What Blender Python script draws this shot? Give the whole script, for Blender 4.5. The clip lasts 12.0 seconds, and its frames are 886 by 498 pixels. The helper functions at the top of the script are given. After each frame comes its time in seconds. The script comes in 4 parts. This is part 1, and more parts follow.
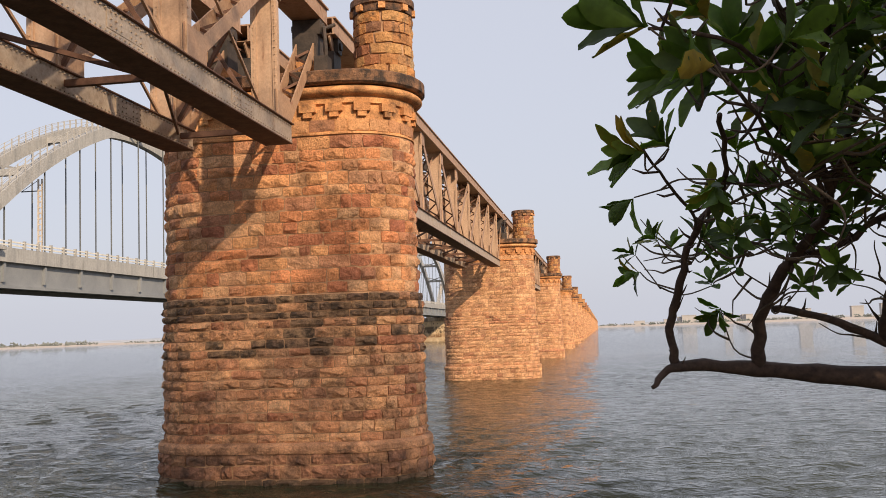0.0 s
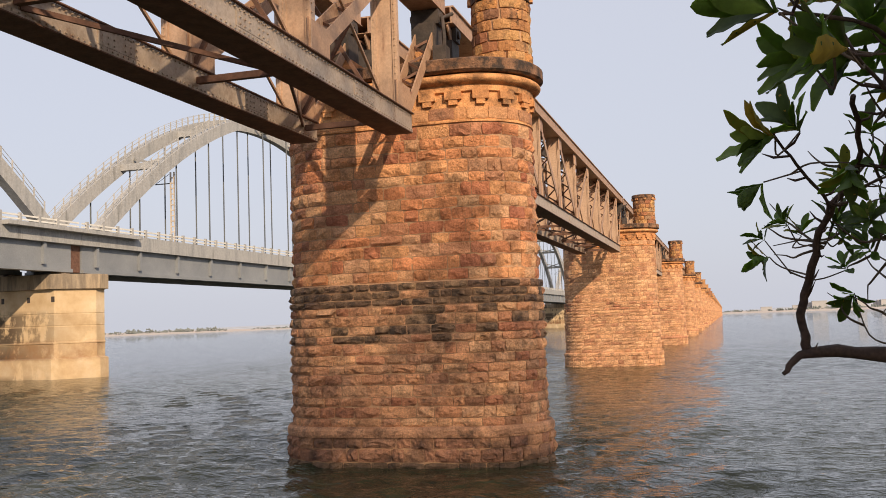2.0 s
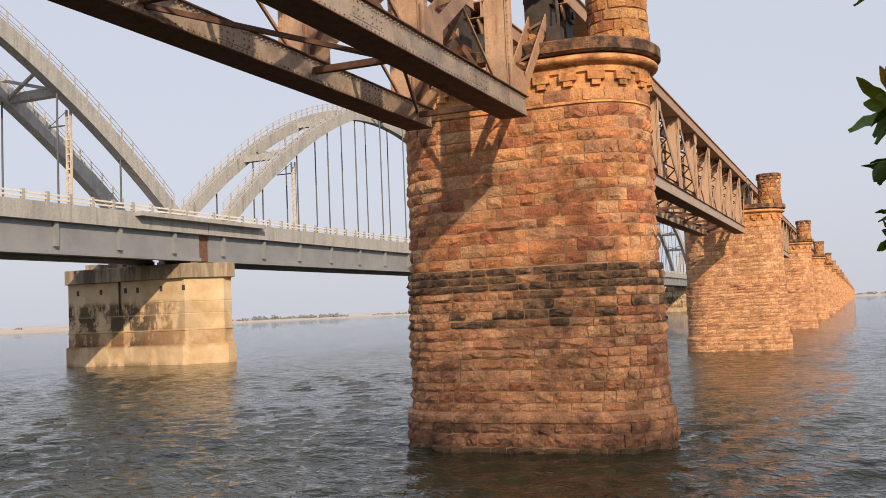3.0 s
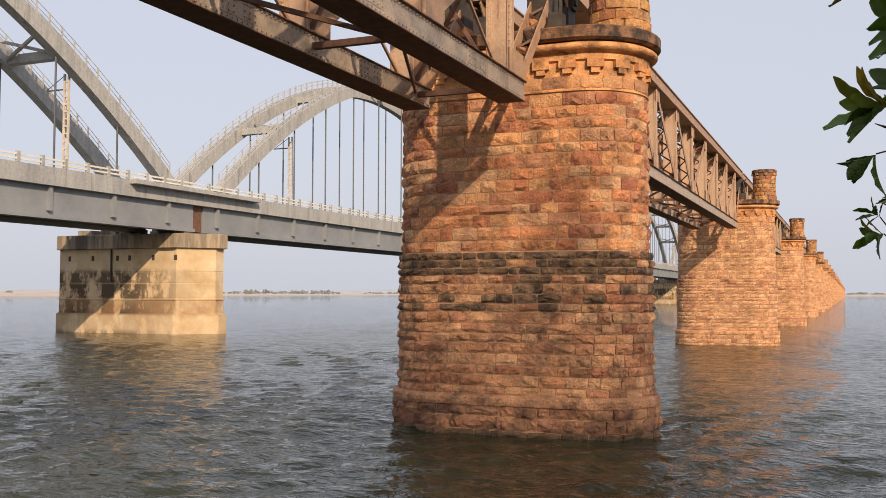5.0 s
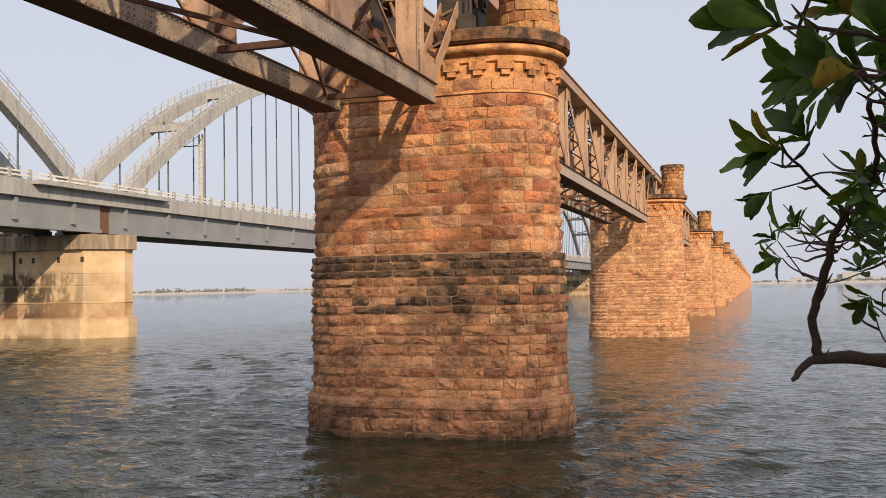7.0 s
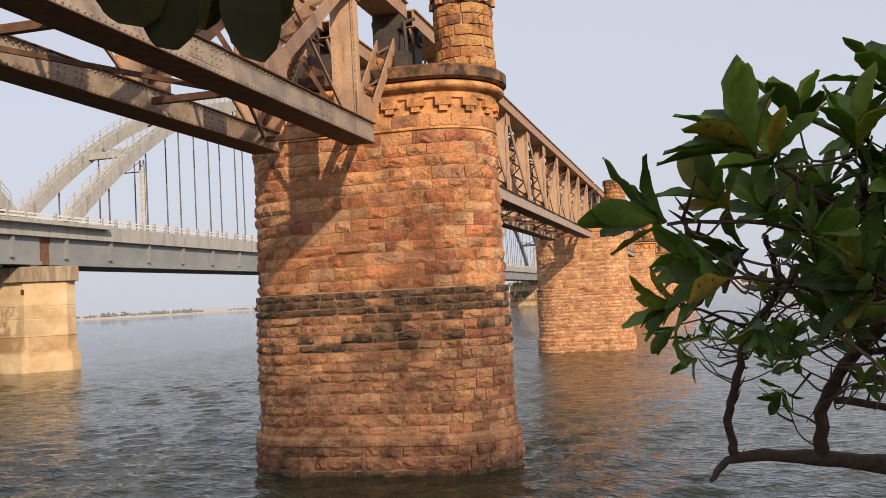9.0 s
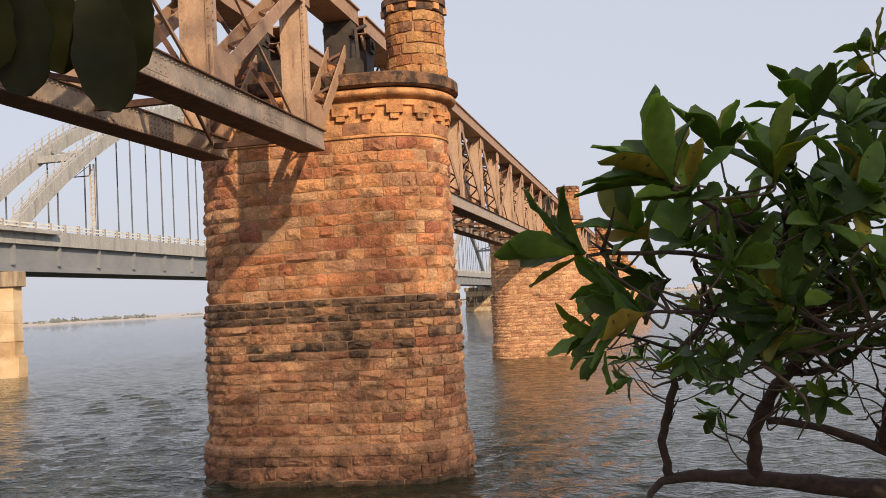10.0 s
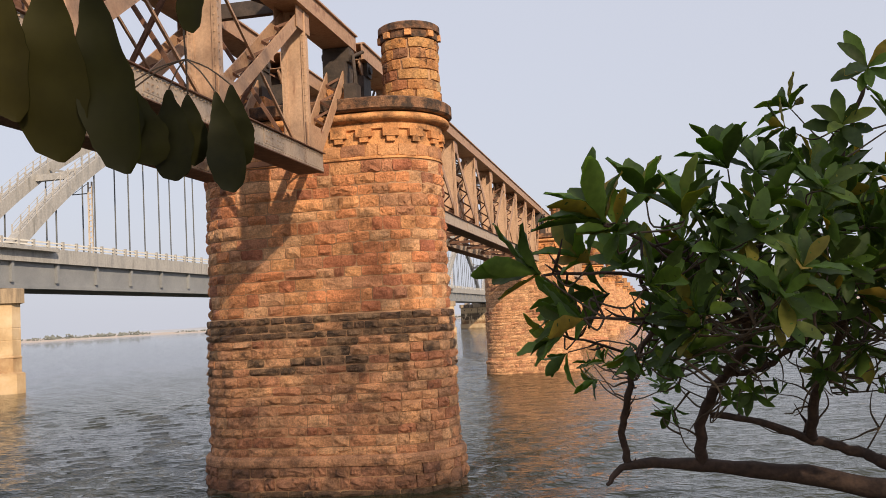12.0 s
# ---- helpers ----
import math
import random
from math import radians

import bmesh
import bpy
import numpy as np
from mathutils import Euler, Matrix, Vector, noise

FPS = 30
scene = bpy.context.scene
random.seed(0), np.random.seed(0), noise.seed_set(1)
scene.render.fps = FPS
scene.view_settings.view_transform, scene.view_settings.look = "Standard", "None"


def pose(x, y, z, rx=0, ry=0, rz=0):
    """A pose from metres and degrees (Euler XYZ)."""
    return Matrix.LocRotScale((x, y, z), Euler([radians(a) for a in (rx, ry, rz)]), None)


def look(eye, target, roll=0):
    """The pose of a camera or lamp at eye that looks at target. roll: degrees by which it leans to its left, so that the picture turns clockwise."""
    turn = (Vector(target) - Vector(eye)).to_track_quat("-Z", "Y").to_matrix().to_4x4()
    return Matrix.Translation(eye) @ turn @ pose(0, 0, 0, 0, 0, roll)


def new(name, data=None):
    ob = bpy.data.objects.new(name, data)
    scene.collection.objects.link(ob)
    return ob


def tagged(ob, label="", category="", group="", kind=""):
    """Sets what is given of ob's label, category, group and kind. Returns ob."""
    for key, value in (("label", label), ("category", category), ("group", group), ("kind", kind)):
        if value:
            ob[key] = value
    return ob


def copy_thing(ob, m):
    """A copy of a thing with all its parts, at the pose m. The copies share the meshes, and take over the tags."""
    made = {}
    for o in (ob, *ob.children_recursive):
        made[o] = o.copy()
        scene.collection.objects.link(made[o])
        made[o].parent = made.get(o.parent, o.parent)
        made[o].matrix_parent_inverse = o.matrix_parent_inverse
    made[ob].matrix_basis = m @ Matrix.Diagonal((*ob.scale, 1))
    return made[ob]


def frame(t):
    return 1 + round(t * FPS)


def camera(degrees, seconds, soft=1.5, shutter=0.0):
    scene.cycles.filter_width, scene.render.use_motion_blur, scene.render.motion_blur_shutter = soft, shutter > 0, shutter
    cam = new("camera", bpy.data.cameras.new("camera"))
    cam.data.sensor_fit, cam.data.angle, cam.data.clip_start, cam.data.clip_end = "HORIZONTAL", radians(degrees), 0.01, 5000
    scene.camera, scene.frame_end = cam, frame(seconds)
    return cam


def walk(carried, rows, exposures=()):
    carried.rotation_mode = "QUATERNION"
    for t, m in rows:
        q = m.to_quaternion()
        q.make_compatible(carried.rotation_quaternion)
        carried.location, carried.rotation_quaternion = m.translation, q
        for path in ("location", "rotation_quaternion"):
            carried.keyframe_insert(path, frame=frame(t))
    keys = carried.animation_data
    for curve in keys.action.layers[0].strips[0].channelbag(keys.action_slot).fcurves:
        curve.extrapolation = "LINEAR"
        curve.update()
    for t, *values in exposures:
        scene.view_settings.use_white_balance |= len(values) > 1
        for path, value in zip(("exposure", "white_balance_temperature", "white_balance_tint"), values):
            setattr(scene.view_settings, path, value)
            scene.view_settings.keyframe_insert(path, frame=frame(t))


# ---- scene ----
cam = camera(49.0, 12.0, soft=0.7)
PATH = [
    (0, 0, 0, 3.465, 94.868, 2.012, 9.196),
    (0.5, -0.041, 0.043, 3.485, 94.568, 2.023, 9.159),
    (1, -0.008, -0.008, 3.469, 94.269, 2.005, 9.977),
    (1.5, -0.012, -0.076, 3.465, 94.281, 2.014, 12.62),
    (2, -0.02, -0.12, 3.462, 94.32, 2.02, 16.173),
    (2.5, -0.022, -0.086, 3.462, 94.049, 2.377, 19.809),
    (3, -0.028, -0.031, 3.46, 93.71, 2.405, 23.122),
    (5, 0.055, -0.09, 3.437, 92.632, -0.129, 22.624),
    (5.5, 0.053, -0.047, 3.454, 92.694, -0.685, 19.14),
    (6, 0.059, -0.009, 3.449, 91.874, -1.032, 18.276),
    (6.5, 0.077, 0.001, 3.512, 91.579, -0.623, 18.258),
    (7, 0.087, 0.024, 3.637, 92.276, 0.954, 17.738),
    (9, 0.276, -0.055, 4.188, 92.922, 2.99, 14.819),
    (9.5, 0.369, -0.02, 4.221, 93.174, 3.007, 13.691),
    (10, 0.383, 0.045, 4.267, 93.071, 3.027, 12.232),
    (10.5, 0.384, 0.06, 4.282, 93.491, 3.268, 11.963),
    (11, 0.394, 0.049, 4.315, 93.968, 3.061, 11.8),
    (11.4, 0.6, -0.85, 4.235, 94.05, 2.99, 12.2),
    (11.5, 0.6, -0.85, 4.235, 94.05, 2.99, 12.12),
    (12, 0.6, -0.85, 4.235, 94.05, 3.05, 11.95),
]
walk(cam, [(t, pose(*p)) for t, *p in PATH])

SPAN = 45.7                      # pier to pier along the bridge
PX, PY = -7.77, 24.05              # centre of the first pier
TX = -8.1                        # centre line of the trusses
SUN_DIR = Vector((-0.858, 1.0, -0.69)).normalized()


# ---- world and sun ----
world = bpy.data.worlds.new("sky")
scene.world = world
world.use_nodes = True
wn = world.node_tree.nodes
wl = world.node_tree.links
sky = wn.new("ShaderNodeTexSky")
sky.sky_type = "NISHITA"
sky.sun_disc = False
sky.sun_elevation = math.asin(-SUN_DIR.z)
sky.sun_rotation = math.atan2(-SUN_DIR.x, -SUN_DIR.y)
sky.altitude, sky.air_density, sky.dust_density, sky.ozone_density = 0, 1.0, 4.0, 2.0
haze = wn.new("ShaderNodeMix")
haze.data_type = "RGBA"
haze.inputs["Factor"].default_value = 0.75
haze.inputs["B"].default_value = (7.75, 7.9, 8.9, 1)
wl.new(sky.outputs["Color"], haze.inputs["A"])
wl.new(haze.outputs["Result"], wn["Background"].inputs["Color"])
wn["Background"].inputs["Strength"].default_value = 0.1

sun = new("sun", bpy.data.lights.new("sun", "SUN"))
sun.data.energy, sun.data.angle, sun.data.color = 4.8, radians(0.7), (1.0, 0.77, 0.53)
sun.matrix_world = look((30, -40, 30), Vector((30, -40, 30)) + SUN_DIR)


# ---- materials ----
def material(name, rough=0.6, metal=0.0):
    m = bpy.data.materials.new(name)
    m.use_nodes = True
    b = m.node_tree.nodes["Principled BSDF"]
    b.inputs["Roughness"].default_value = rough
    b.inputs["Metallic"].default_value = metal
    return m, m.node_tree.nodes, m.node_tree.links, b


def ramp(nodes, stops, mode="LINEAR"):
    r = nodes.new("ShaderNodeValToRGB")
    r.color_ramp.interpolation = mode
    el = r.color_ramp.elements
    while len(el) < len(stops):
        el.new(0.5)
    for e, (p, c) in zip(el, stops):
        e.position, e.color = p, (*c, 1)
    return r


def texture(nodes, links, scale, detail=4, vector=None, rough=0.55):
    t = nodes.new("ShaderNodeTexNoise")
    t.inputs["Scale"].default_value = scale
    t.inputs["Detail"].default_value = detail
    t.inputs["Roughness"].default_value = rough
    if vector is not None:
        links.new(vector, t.inputs["Vector"])
    return t


def mix(nodes, links, fac, a, b, blend="MIX"):
    n = nodes.new("ShaderNodeMix")
    n.data_type, n.blend_type = "RGBA", blend
    for key, v in (("Factor", fac), ("A", a), ("B", b)):
        if isinstance(v, (int, float)):
            n.inputs[key].default_value = v
        elif isinstance(v, tuple):
            n.inputs[key].default_value = (*v, 1)
        else:
            links.new(v, n.inputs[key])
    return n.outputs["Result"]


def bump(nodes, links, height, strength, distance, bsdf, normal=None):
    n = nodes.new("ShaderNodeBump")
    n.inputs["Strength"].default_value, n.inputs["Distance"].default_value = strength, distance
    links.new(height, n.inputs["Height"])
    if normal is not None:
        links.new(normal, n.inputs["Normal"])
    links.new(n.outputs["Normal"], bsdf.inputs["Normal"])
    return n.outputs["Normal"]


def world_place(nodes):
    return nodes.new("ShaderNodeNewGeometry").outputs["Position"]


def stone_material(name, stops, stain=0.5, relief=0.03, reach=0.52, patches=0.9):
    """Rock-faced sandstone: a colour for each stone, mottling, dark weather stains."""
    m, n, l, b = material(name, 0.88)
    geo = n.new("ShaderNodeNewGeometry")
    info = n.new("ShaderNodeObjectInfo")
    add = n.new("ShaderNodeMath")
    add.operation = "ADD"
    l.new(geo.outputs["Random Per Island"], add.inputs[0])
    l.new(info.outputs["Random"], add.inputs[1])
    fr = n.new("ShaderNodeMath")
    fr.operation = "FRACT"
    l.new(add.outputs[0], fr.inputs[0])
    tone = ramp(n, stops)
    l.new(fr.outputs[0], tone.inputs["Fac"])
    big = texture(n, l, 2.2, 5, geo.outputs["Position"])
    spots = ramp(n, [(0.3, (0.62, 0.56, 0.52)), (0.62, (1.12, 1.08, 1.04))])
    l.new(big.outputs["Fac"], spots.inputs["Fac"])
    c = mix(n, l, 1.0, tone.outputs["Color"], spots.outputs["Color"], "MULTIPLY")
    fine = texture(n, l, 24, 6, geo.outputs["Position"], 0.65)
    grain = ramp(n, [(0.3, (0.6, 0.57, 0.55)), (0.65, (1.15, 1.13, 1.1))])
    l.new(fine.outputs["Fac"], grain.inputs["Fac"])
    c = mix(n, l, 0.8, c, grain.outputs["Color"], "MULTIPLY")
    patch = texture(n, l, patches, 7, geo.outputs["Position"], 0.7)
    where = ramp(n, [(reach, (0, 0, 0)), (reach + 0.18, (stain, stain, stain))])
    l.new(patch.outputs["Fac"], where.inputs["Fac"])
    c = mix(n, l, where.outputs["Color"], c, (0.035, 0.025, 0.02))
    l.new(c, b.inputs["Base Color"])
    mid = texture(n, l, 7, 7, geo.outputs["Position"], 0.68)
    nn = bump(n, l, mid.outputs["Fac"], 1.0, relief * 4.5, b)
    bump(n, l, fine.outputs["Fac"], 0.7, 0.014, b, nn)
    return m


ORANGE = [(0.0, (0.800, 0.332, 0.158)), (0.18, (0.800, 0.432, 0.210)), (0.36, (0.800, 0.353, 0.166)), (0.5, (0.475, 0.179, 0.104)),
          (0.58, (0.800, 0.458, 0.246)), (0.74, (0.800, 0.488, 0.283)), (0.86, (0.636, 0.312, 0.181)), (1.0, (0.389, 0.157, 0.091))]
BROWN = [(0.0, (0.696, 0.349, 0.194)), (0.2, (0.800, 0.464, 0.252)), (0.36, (0.607, 0.284, 0.164)), (0.5, (0.800, 0.488, 0.283)),
         (0.62, (0.463, 0.195, 0.113)), (0.78, (0.768, 0.401, 0.214)), (0.92, (0.800, 0.488, 0.283)), (1.0, (0.333, 0.163, 0.095))]
# full sun on the farther piers is put into these paler stone tones
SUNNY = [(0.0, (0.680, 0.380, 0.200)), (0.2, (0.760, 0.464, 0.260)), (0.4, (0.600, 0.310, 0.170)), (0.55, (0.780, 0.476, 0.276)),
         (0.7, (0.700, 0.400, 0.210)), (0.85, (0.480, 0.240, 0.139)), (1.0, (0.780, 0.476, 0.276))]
stone_upper = stone_material("orange_sandstone", ORANGE, 0.5, 0.035, 0.53, 1.7)
stone_lower = stone_material("brown_sandstone", BROWN, 0.75, 0.04, 0.5, 2.4)
stone_stained = stone_material("stained_sandstone", [(0.0, (0.450, 0.233, 0.139)), (0.3, (0.338, 0.168, 0.106)), (0.6, (0.550, 0.302, 0.170)), (1.0, (0.275, 0.152, 0.101))], 0.7, 0.03, 0.46, 2.6)
stone_sunny = stone_material("sunlit_orange_sandstone", SUNNY, 0.2)
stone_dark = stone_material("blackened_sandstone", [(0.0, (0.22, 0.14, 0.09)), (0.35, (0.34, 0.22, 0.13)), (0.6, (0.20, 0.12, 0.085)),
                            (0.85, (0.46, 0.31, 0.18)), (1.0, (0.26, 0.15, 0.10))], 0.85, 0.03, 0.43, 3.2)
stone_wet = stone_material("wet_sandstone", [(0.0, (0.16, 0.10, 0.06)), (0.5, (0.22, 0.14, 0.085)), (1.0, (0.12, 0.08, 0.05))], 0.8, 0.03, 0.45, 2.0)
stone_turret = stone_material("yellow_sandstone", [(0.0, (0.596, 0.295, 0.121)), (0.3, (0.670, 0.403, 0.171)), (0.5, (0.405, 0.173, 0.092)),
                              (0.7, (0.656, 0.319, 0.111)), (0.9, (0.287, 0.148, 0.090)), (1.0, (0.661, 0.487, 0.279))], 0.9, 0.02, 0.5, 2.2)
stone_frieze = stone_material("smooth_sandstone", [(0.0, (0.683, 0.354, 0.165)), (0.4, (0.732, 0.415, 0.207)), (0.6, (0.439, 0.220, 0.122)), (0.8, (0.708, 0.378, 0.183)), (1.0, (0.366, 0.183, 0.110))], 0.5, 0.015, 0.52, 2.2)
dressed = stone_material("dressed_sandstone", [(0.0, (0.640, 0.307, 0.128)), (1.0, (0.742, 0.397, 0.179))], 0.75, 0.012, 0.5, 2.0)
weathered = stone_material("weathered_sandstone", [(0.0, (0.253, 0.138, 0.081)), (1.0, (0.437, 0.241, 0.127))], 0.95, 0.014, 0.40, 2.6)


def mottled(name, stops, scale, rough, relief, metal=0.0, streaks=False, fine=18.0):
    m, n, l, b = material(name, rough, metal)
    p = world_place(n)
    if streaks:
        mp = n.new("ShaderNodeMapping")
        mp.inputs["Scale"].default_value = (1, 1, 0.15)
        l.new(p, mp.inputs["Vector"])
        p = mp.outputs["Vector"]
    t = texture(n, l, scale, 8, p, 0.65)
    r = ramp(n, stops)
    l.new(t.outputs["Fac"], r.inputs["Fac"])
    f = texture(n, l, fine, 5, world_place(n), 0.6)
    g = ramp(n, [(0.3, (0.75, 0.75, 0.75)), (0.7, (1.1, 1.1, 1.1))])
    l.new(f.outputs["Fac"], g.inputs["Fac"])
    l.new(mix(n, l, 0.8, r.outputs["Color"], g.outputs["Color"], "MULTIPLY"), b.inputs["Base Color"])
    bump(n, l, f.outputs["Fac"], 0.5, relief, b)
    return m


mortar = mottled("lime_mortar", [(0.35, (0.34, 0.19, 0.105)), (0.65, (0.58, 0.35, 0.20))], 3, 0.95, 0.01)
steel = mottled("weathered_steel_paint", [(0.3, (0.34, 0.25, 0.185)), (0.48, (0.47, 0.38, 0.30)), (0.62, (0.42, 0.32, 0.24)), (0.74, (0.17, 0.085, 0.05))], 2.6, 0.55, 0.003, 0.1)
# the warm sunlight on the posts is put into this tan colour
steel_sunlit = mottled("sunlit_tan_steel", [(0.3, (0.44, 0.28, 0.18)), (0.5, (0.56, 0.38, 0.26)), (0.64, (0.48, 0.31, 0.205)), (0.76, (0.2, 0.09, 0.05))], 2.4, 0.55, 0.003, 0.05, streaks=True)
steel_dull = mottled("dull_brown_steel", [(0.3, (0.34, 0.20, 0.125)), (0.55, (0.46, 0.29, 0.185)), (0.72, (0.22, 0.10, 0.06))], 2.6, 0.6, 0.003, 0.1)
# rust on bracing and plates; on soffits and flanges it paints the shade
steel_rust_and_shade = mottled("rusted_and_shaded_steel", [(0.35, (0.12, 0.06, 0.04)), (0.65, (0.20, 0.105, 0.07))], 4, 0.8, 0.004, 0.1)
steel_black = mottled("plain_black_steel", [(0.35, (0.03, 0.025, 0.022)), (0.65, (0.08, 0.06, 0.05))], 3, 0.75, 0.004)
concrete = mottled("grey_concrete", [(0.3, (0.27, 0.275, 0.275)), (0.56, (0.41, 0.405, 0.395)), (0.72, (0.20, 0.20, 0.19))], 1.1, 0.85, 0.012, streaks=True, fine=6.0)
girder_grey = mottled("grey_painted_steel", [(0.3, (0.21, 0.225, 0.245)), (0.7, (0.29, 0.305, 0.32))], 0.4, 0.6, 0.004)
cap_concrete = mottled("dark_stained_concrete", [(0.38, (0.10, 0.08, 0.065)), (0.5, (0.40, 0.31, 0.21)), (0.6, (0.2, 0.16, 0.12)), (0.72, (0.45, 0.36, 0.25))], 0.45, 0.9, 0.02, streaks=True)
white_metal = mottled("whitewashed_metal", [(0.3, (0.6, 0.58, 0.52)), (0.7, (0.78, 0.76, 0.7))], 1, 0.6, 0.002)
rail_grey = mottled("grey_weathered_rail", [(0.3, (0.34, 0.33, 0.31)), (0.7, (0.52, 0.5, 0.47))], 1, 0.6, 0.002)
dark_cable = mottled("dark_hanger_steel", [(0.3, (0.05, 0.06, 0.07)), (0.7, (0.1, 0.11, 0.12))], 1, 0.5, 0.002)
mast_paint = mottled("faded_mast_paint", [(0.3, (0.5, 0.42, 0.34)), (0.7, (0.66, 0.6, 0.52))], 2, 0.6, 0.002)
sand = mottled("pale_river_sand", [(0.3, (0.44, 0.37, 0.32)), (0.7, (0.56, 0.49, 0.43))], 0.02, 0.95, 0.05, fine=0.3)
earth = mottled("brown_bank_earth", [(0.3, (0.12, 0.09, 0.05)), (0.7, (0.22, 0.17, 0.1))], 0.8, 0.95, 0.05)
# leaf green lightened towards grey: haze mixed into the colour
far_green = mottled("hazed_far_foliage", [(0.3, (0.16, 0.18, 0.17)), (0.7, (0.23, 0.25, 0.23))], 0.05, 0.9, 0.1, fine=0.5)
# blue-grey of the hills is distance haze put into the colour
hazed_hill = mottled("hazed_far_rock", [(0.3, (0.40, 0.42, 0.45)), (0.7, (0.48, 0.49, 0.52))], 0.004, 0.95, 0.1, fine=0.02)
# grey walls: the faintness of distant haze is put into the plaster colour
far_wall = mottled("hazed_far_plaster", [(0.3, (0.36, 0.35, 0.35)), (0.7, (0.44, 0.43, 0.42))], 0.05, 0.9, 0.02)
bark = mottled("dark_bark", [(0.35, (0.035, 0.022, 0.018)), (0.65, (0.08, 0.05, 0.038))], 25, 0.85, 0.006, fine=60)
twig_bark = mottled("brown_twig_bark", [(0.35, (0.07, 0.05, 0.035)), (0.65, (0.13, 0.10, 0.07))], 30, 0.8, 0.003, fine=90)


def stained_concrete():
    """Buff concrete with black drip stains between two old flood lines."""
    m, n, l, b = material("stained_buff_concrete", 0.9)
    p = world_place(n)
    t = texture(n, l, 0.6, 8, p, 0.65)
    r = ramp(n, [(0.3, (0.47, 0.33, 0.18)), (0.5, (0.58, 0.43, 0.26)), (0.72, (0.66, 0.53, 0.36))])
    l.new(t.outputs["Fac"], r.inputs["Fac"])
    mp = n.new("ShaderNodeMapping")
    mp.inputs["Scale"].default_value = (1, 1, 0.55)
    l.new(p, mp.inputs["Vector"])
    drip = texture(n, l, 0.75, 12, mp.outputs["Vector"], 0.7)
    where = ramp(n, [(0.42, (0, 0, 0)), (0.5, (0.97, 0.97, 0.97))])
    l.new(drip.outputs["Fac"], where.inputs["Fac"])
    sep = n.new("ShaderNodeSeparateXYZ")
    l.new(p, sep.inputs["Vector"])
    rng = n.new("ShaderNodeMapRange")
    rng.inputs["From Min"].default_value, rng.inputs["From Max"].default_value = 0.0, 8.0
    l.new(sep.outputs["Z"], rng.inputs["Value"])
    band = ramp(n, [(0.0, (0.7, 0.7, 0.7)), (0.05, (0.25, 0.25, 0.25)), (0.19, (0.2, 0.2, 0.2)), (0.215, (1, 1, 1)), (0.34, (0.75, 0.75, 0.75)), (0.36, (0.35, 0.35, 0.35)), (0.375, (0.95, 0.95, 0.95)), (0.52, (0.95, 0.95, 0.95)), (0.53, (0.5, 0.5, 0.5)), (0.545, (0.9, 0.9, 0.9)), (0.64, (0.9, 0.9, 0.9)), (0.70, (0.12, 0.12, 0.12)), (1.0, (0.15, 0.15, 0.15))])
    l.new(rng.outputs["Result"], band.inputs["Fac"])
    along = n.new("ShaderNodeMapRange")
    along.inputs["From Min"].default_value, along.inputs["From Max"].default_value = -50.5, -56.0
    along.inputs["To Min"].default_value = 0.15
    l.new(sep.outputs["X"], along.inputs["Value"])
    fac = mix(n, l, 1.0, where.outputs["Color"], band.outputs["Color"], "MULTIPLY")
    fac = mix(n, l, 1.0, fac, along.outputs["Result"], "MULTIPLY")
    c = mix(n, l, fac, r.outputs["Color"], (0.038, 0.026, 0.018))
    flood = ramp(n, [(0.0, (0.2, 0.2, 0.2)), (0.17, (0.25, 0.25, 0.25)), (0.215, (0.8, 0.8, 0.8)), (0.35, (0.6, 0.6, 0.6)), (0.4, (0.1, 0.1, 0.1)), (1.0, (0, 0, 0))])
    l.new(rng.outputs["Result"], flood.inputs["Fac"])
    silt = texture(n, l, 0.5, 8, p, 0.7)
    silty = ramp(n, [(0.36, (0, 0, 0)), (0.6, (1, 1, 1))])
    l.new(silt.outputs["Fac"], silty.inputs["Fac"])
    c = mix(n, l, mix(n, l, 1.0, flood.outputs["Color"], silty.outputs["Color"], "MULTIPLY"), c, (0.26, 0.13, 0.055))
    l.new(c, b.inputs["Base Color"])
    fine = texture(n, l, 12, 5, p, 0.6)
    bump(n, l, fine.outputs["Fac"], 0.5, 0.02, b)
    return m


pier_concrete = stained_concrete()


def leaf_material(name, stops, through_light, rough=0.5):
    m, n, l, b = material(name, rough)
    b.inputs["Specular IOR Level"].default_value = 0.25 if rough > 0.55 else 0.4
    geo = n.new("ShaderNodeNewGeometry")
    r = ramp(n, stops)
    info = n.new("ShaderNodeObjectInfo")
    add = n.new("ShaderNodeMath")
    l.new(geo.outputs["Random Per Island"], add.inputs[0])
    l.new(info.outputs["Random"], add.inputs[1])
    fr = n.new("ShaderNodeMath")
    fr.operation = "FRACT"
    l.new(add.outputs[0], fr.inputs[0])
    l.new(fr.outputs[0], r.inputs["Fac"])
    t = texture(n, l, 30, 4, geo.outputs["Position"])
    g = ramp(n, [(0.3, (0.7, 0.72, 0.7)), (0.7, (1.15, 1.15, 1.1))])
    l.new(t.outputs["Fac"], g.inputs["Fac"])
    c = mix(n, l, 0.8, r.outputs["Color"], g.outputs["Color"], "MULTIPLY")
    l.new(c, b.inputs["Base Color"])
    tr = n.new("ShaderNodeBsdfTranslucent")
    l.new(mix(n, l, 1.0, c, (1.5, 1.7, 0.5), "MULTIPLY"), tr.inputs["Color"])
    ms = n.new("ShaderNodeMixShader")
    ms.inputs["Fac"].default_value = through_light
    l.new(b.outputs["BSDF"], ms.inputs[1])
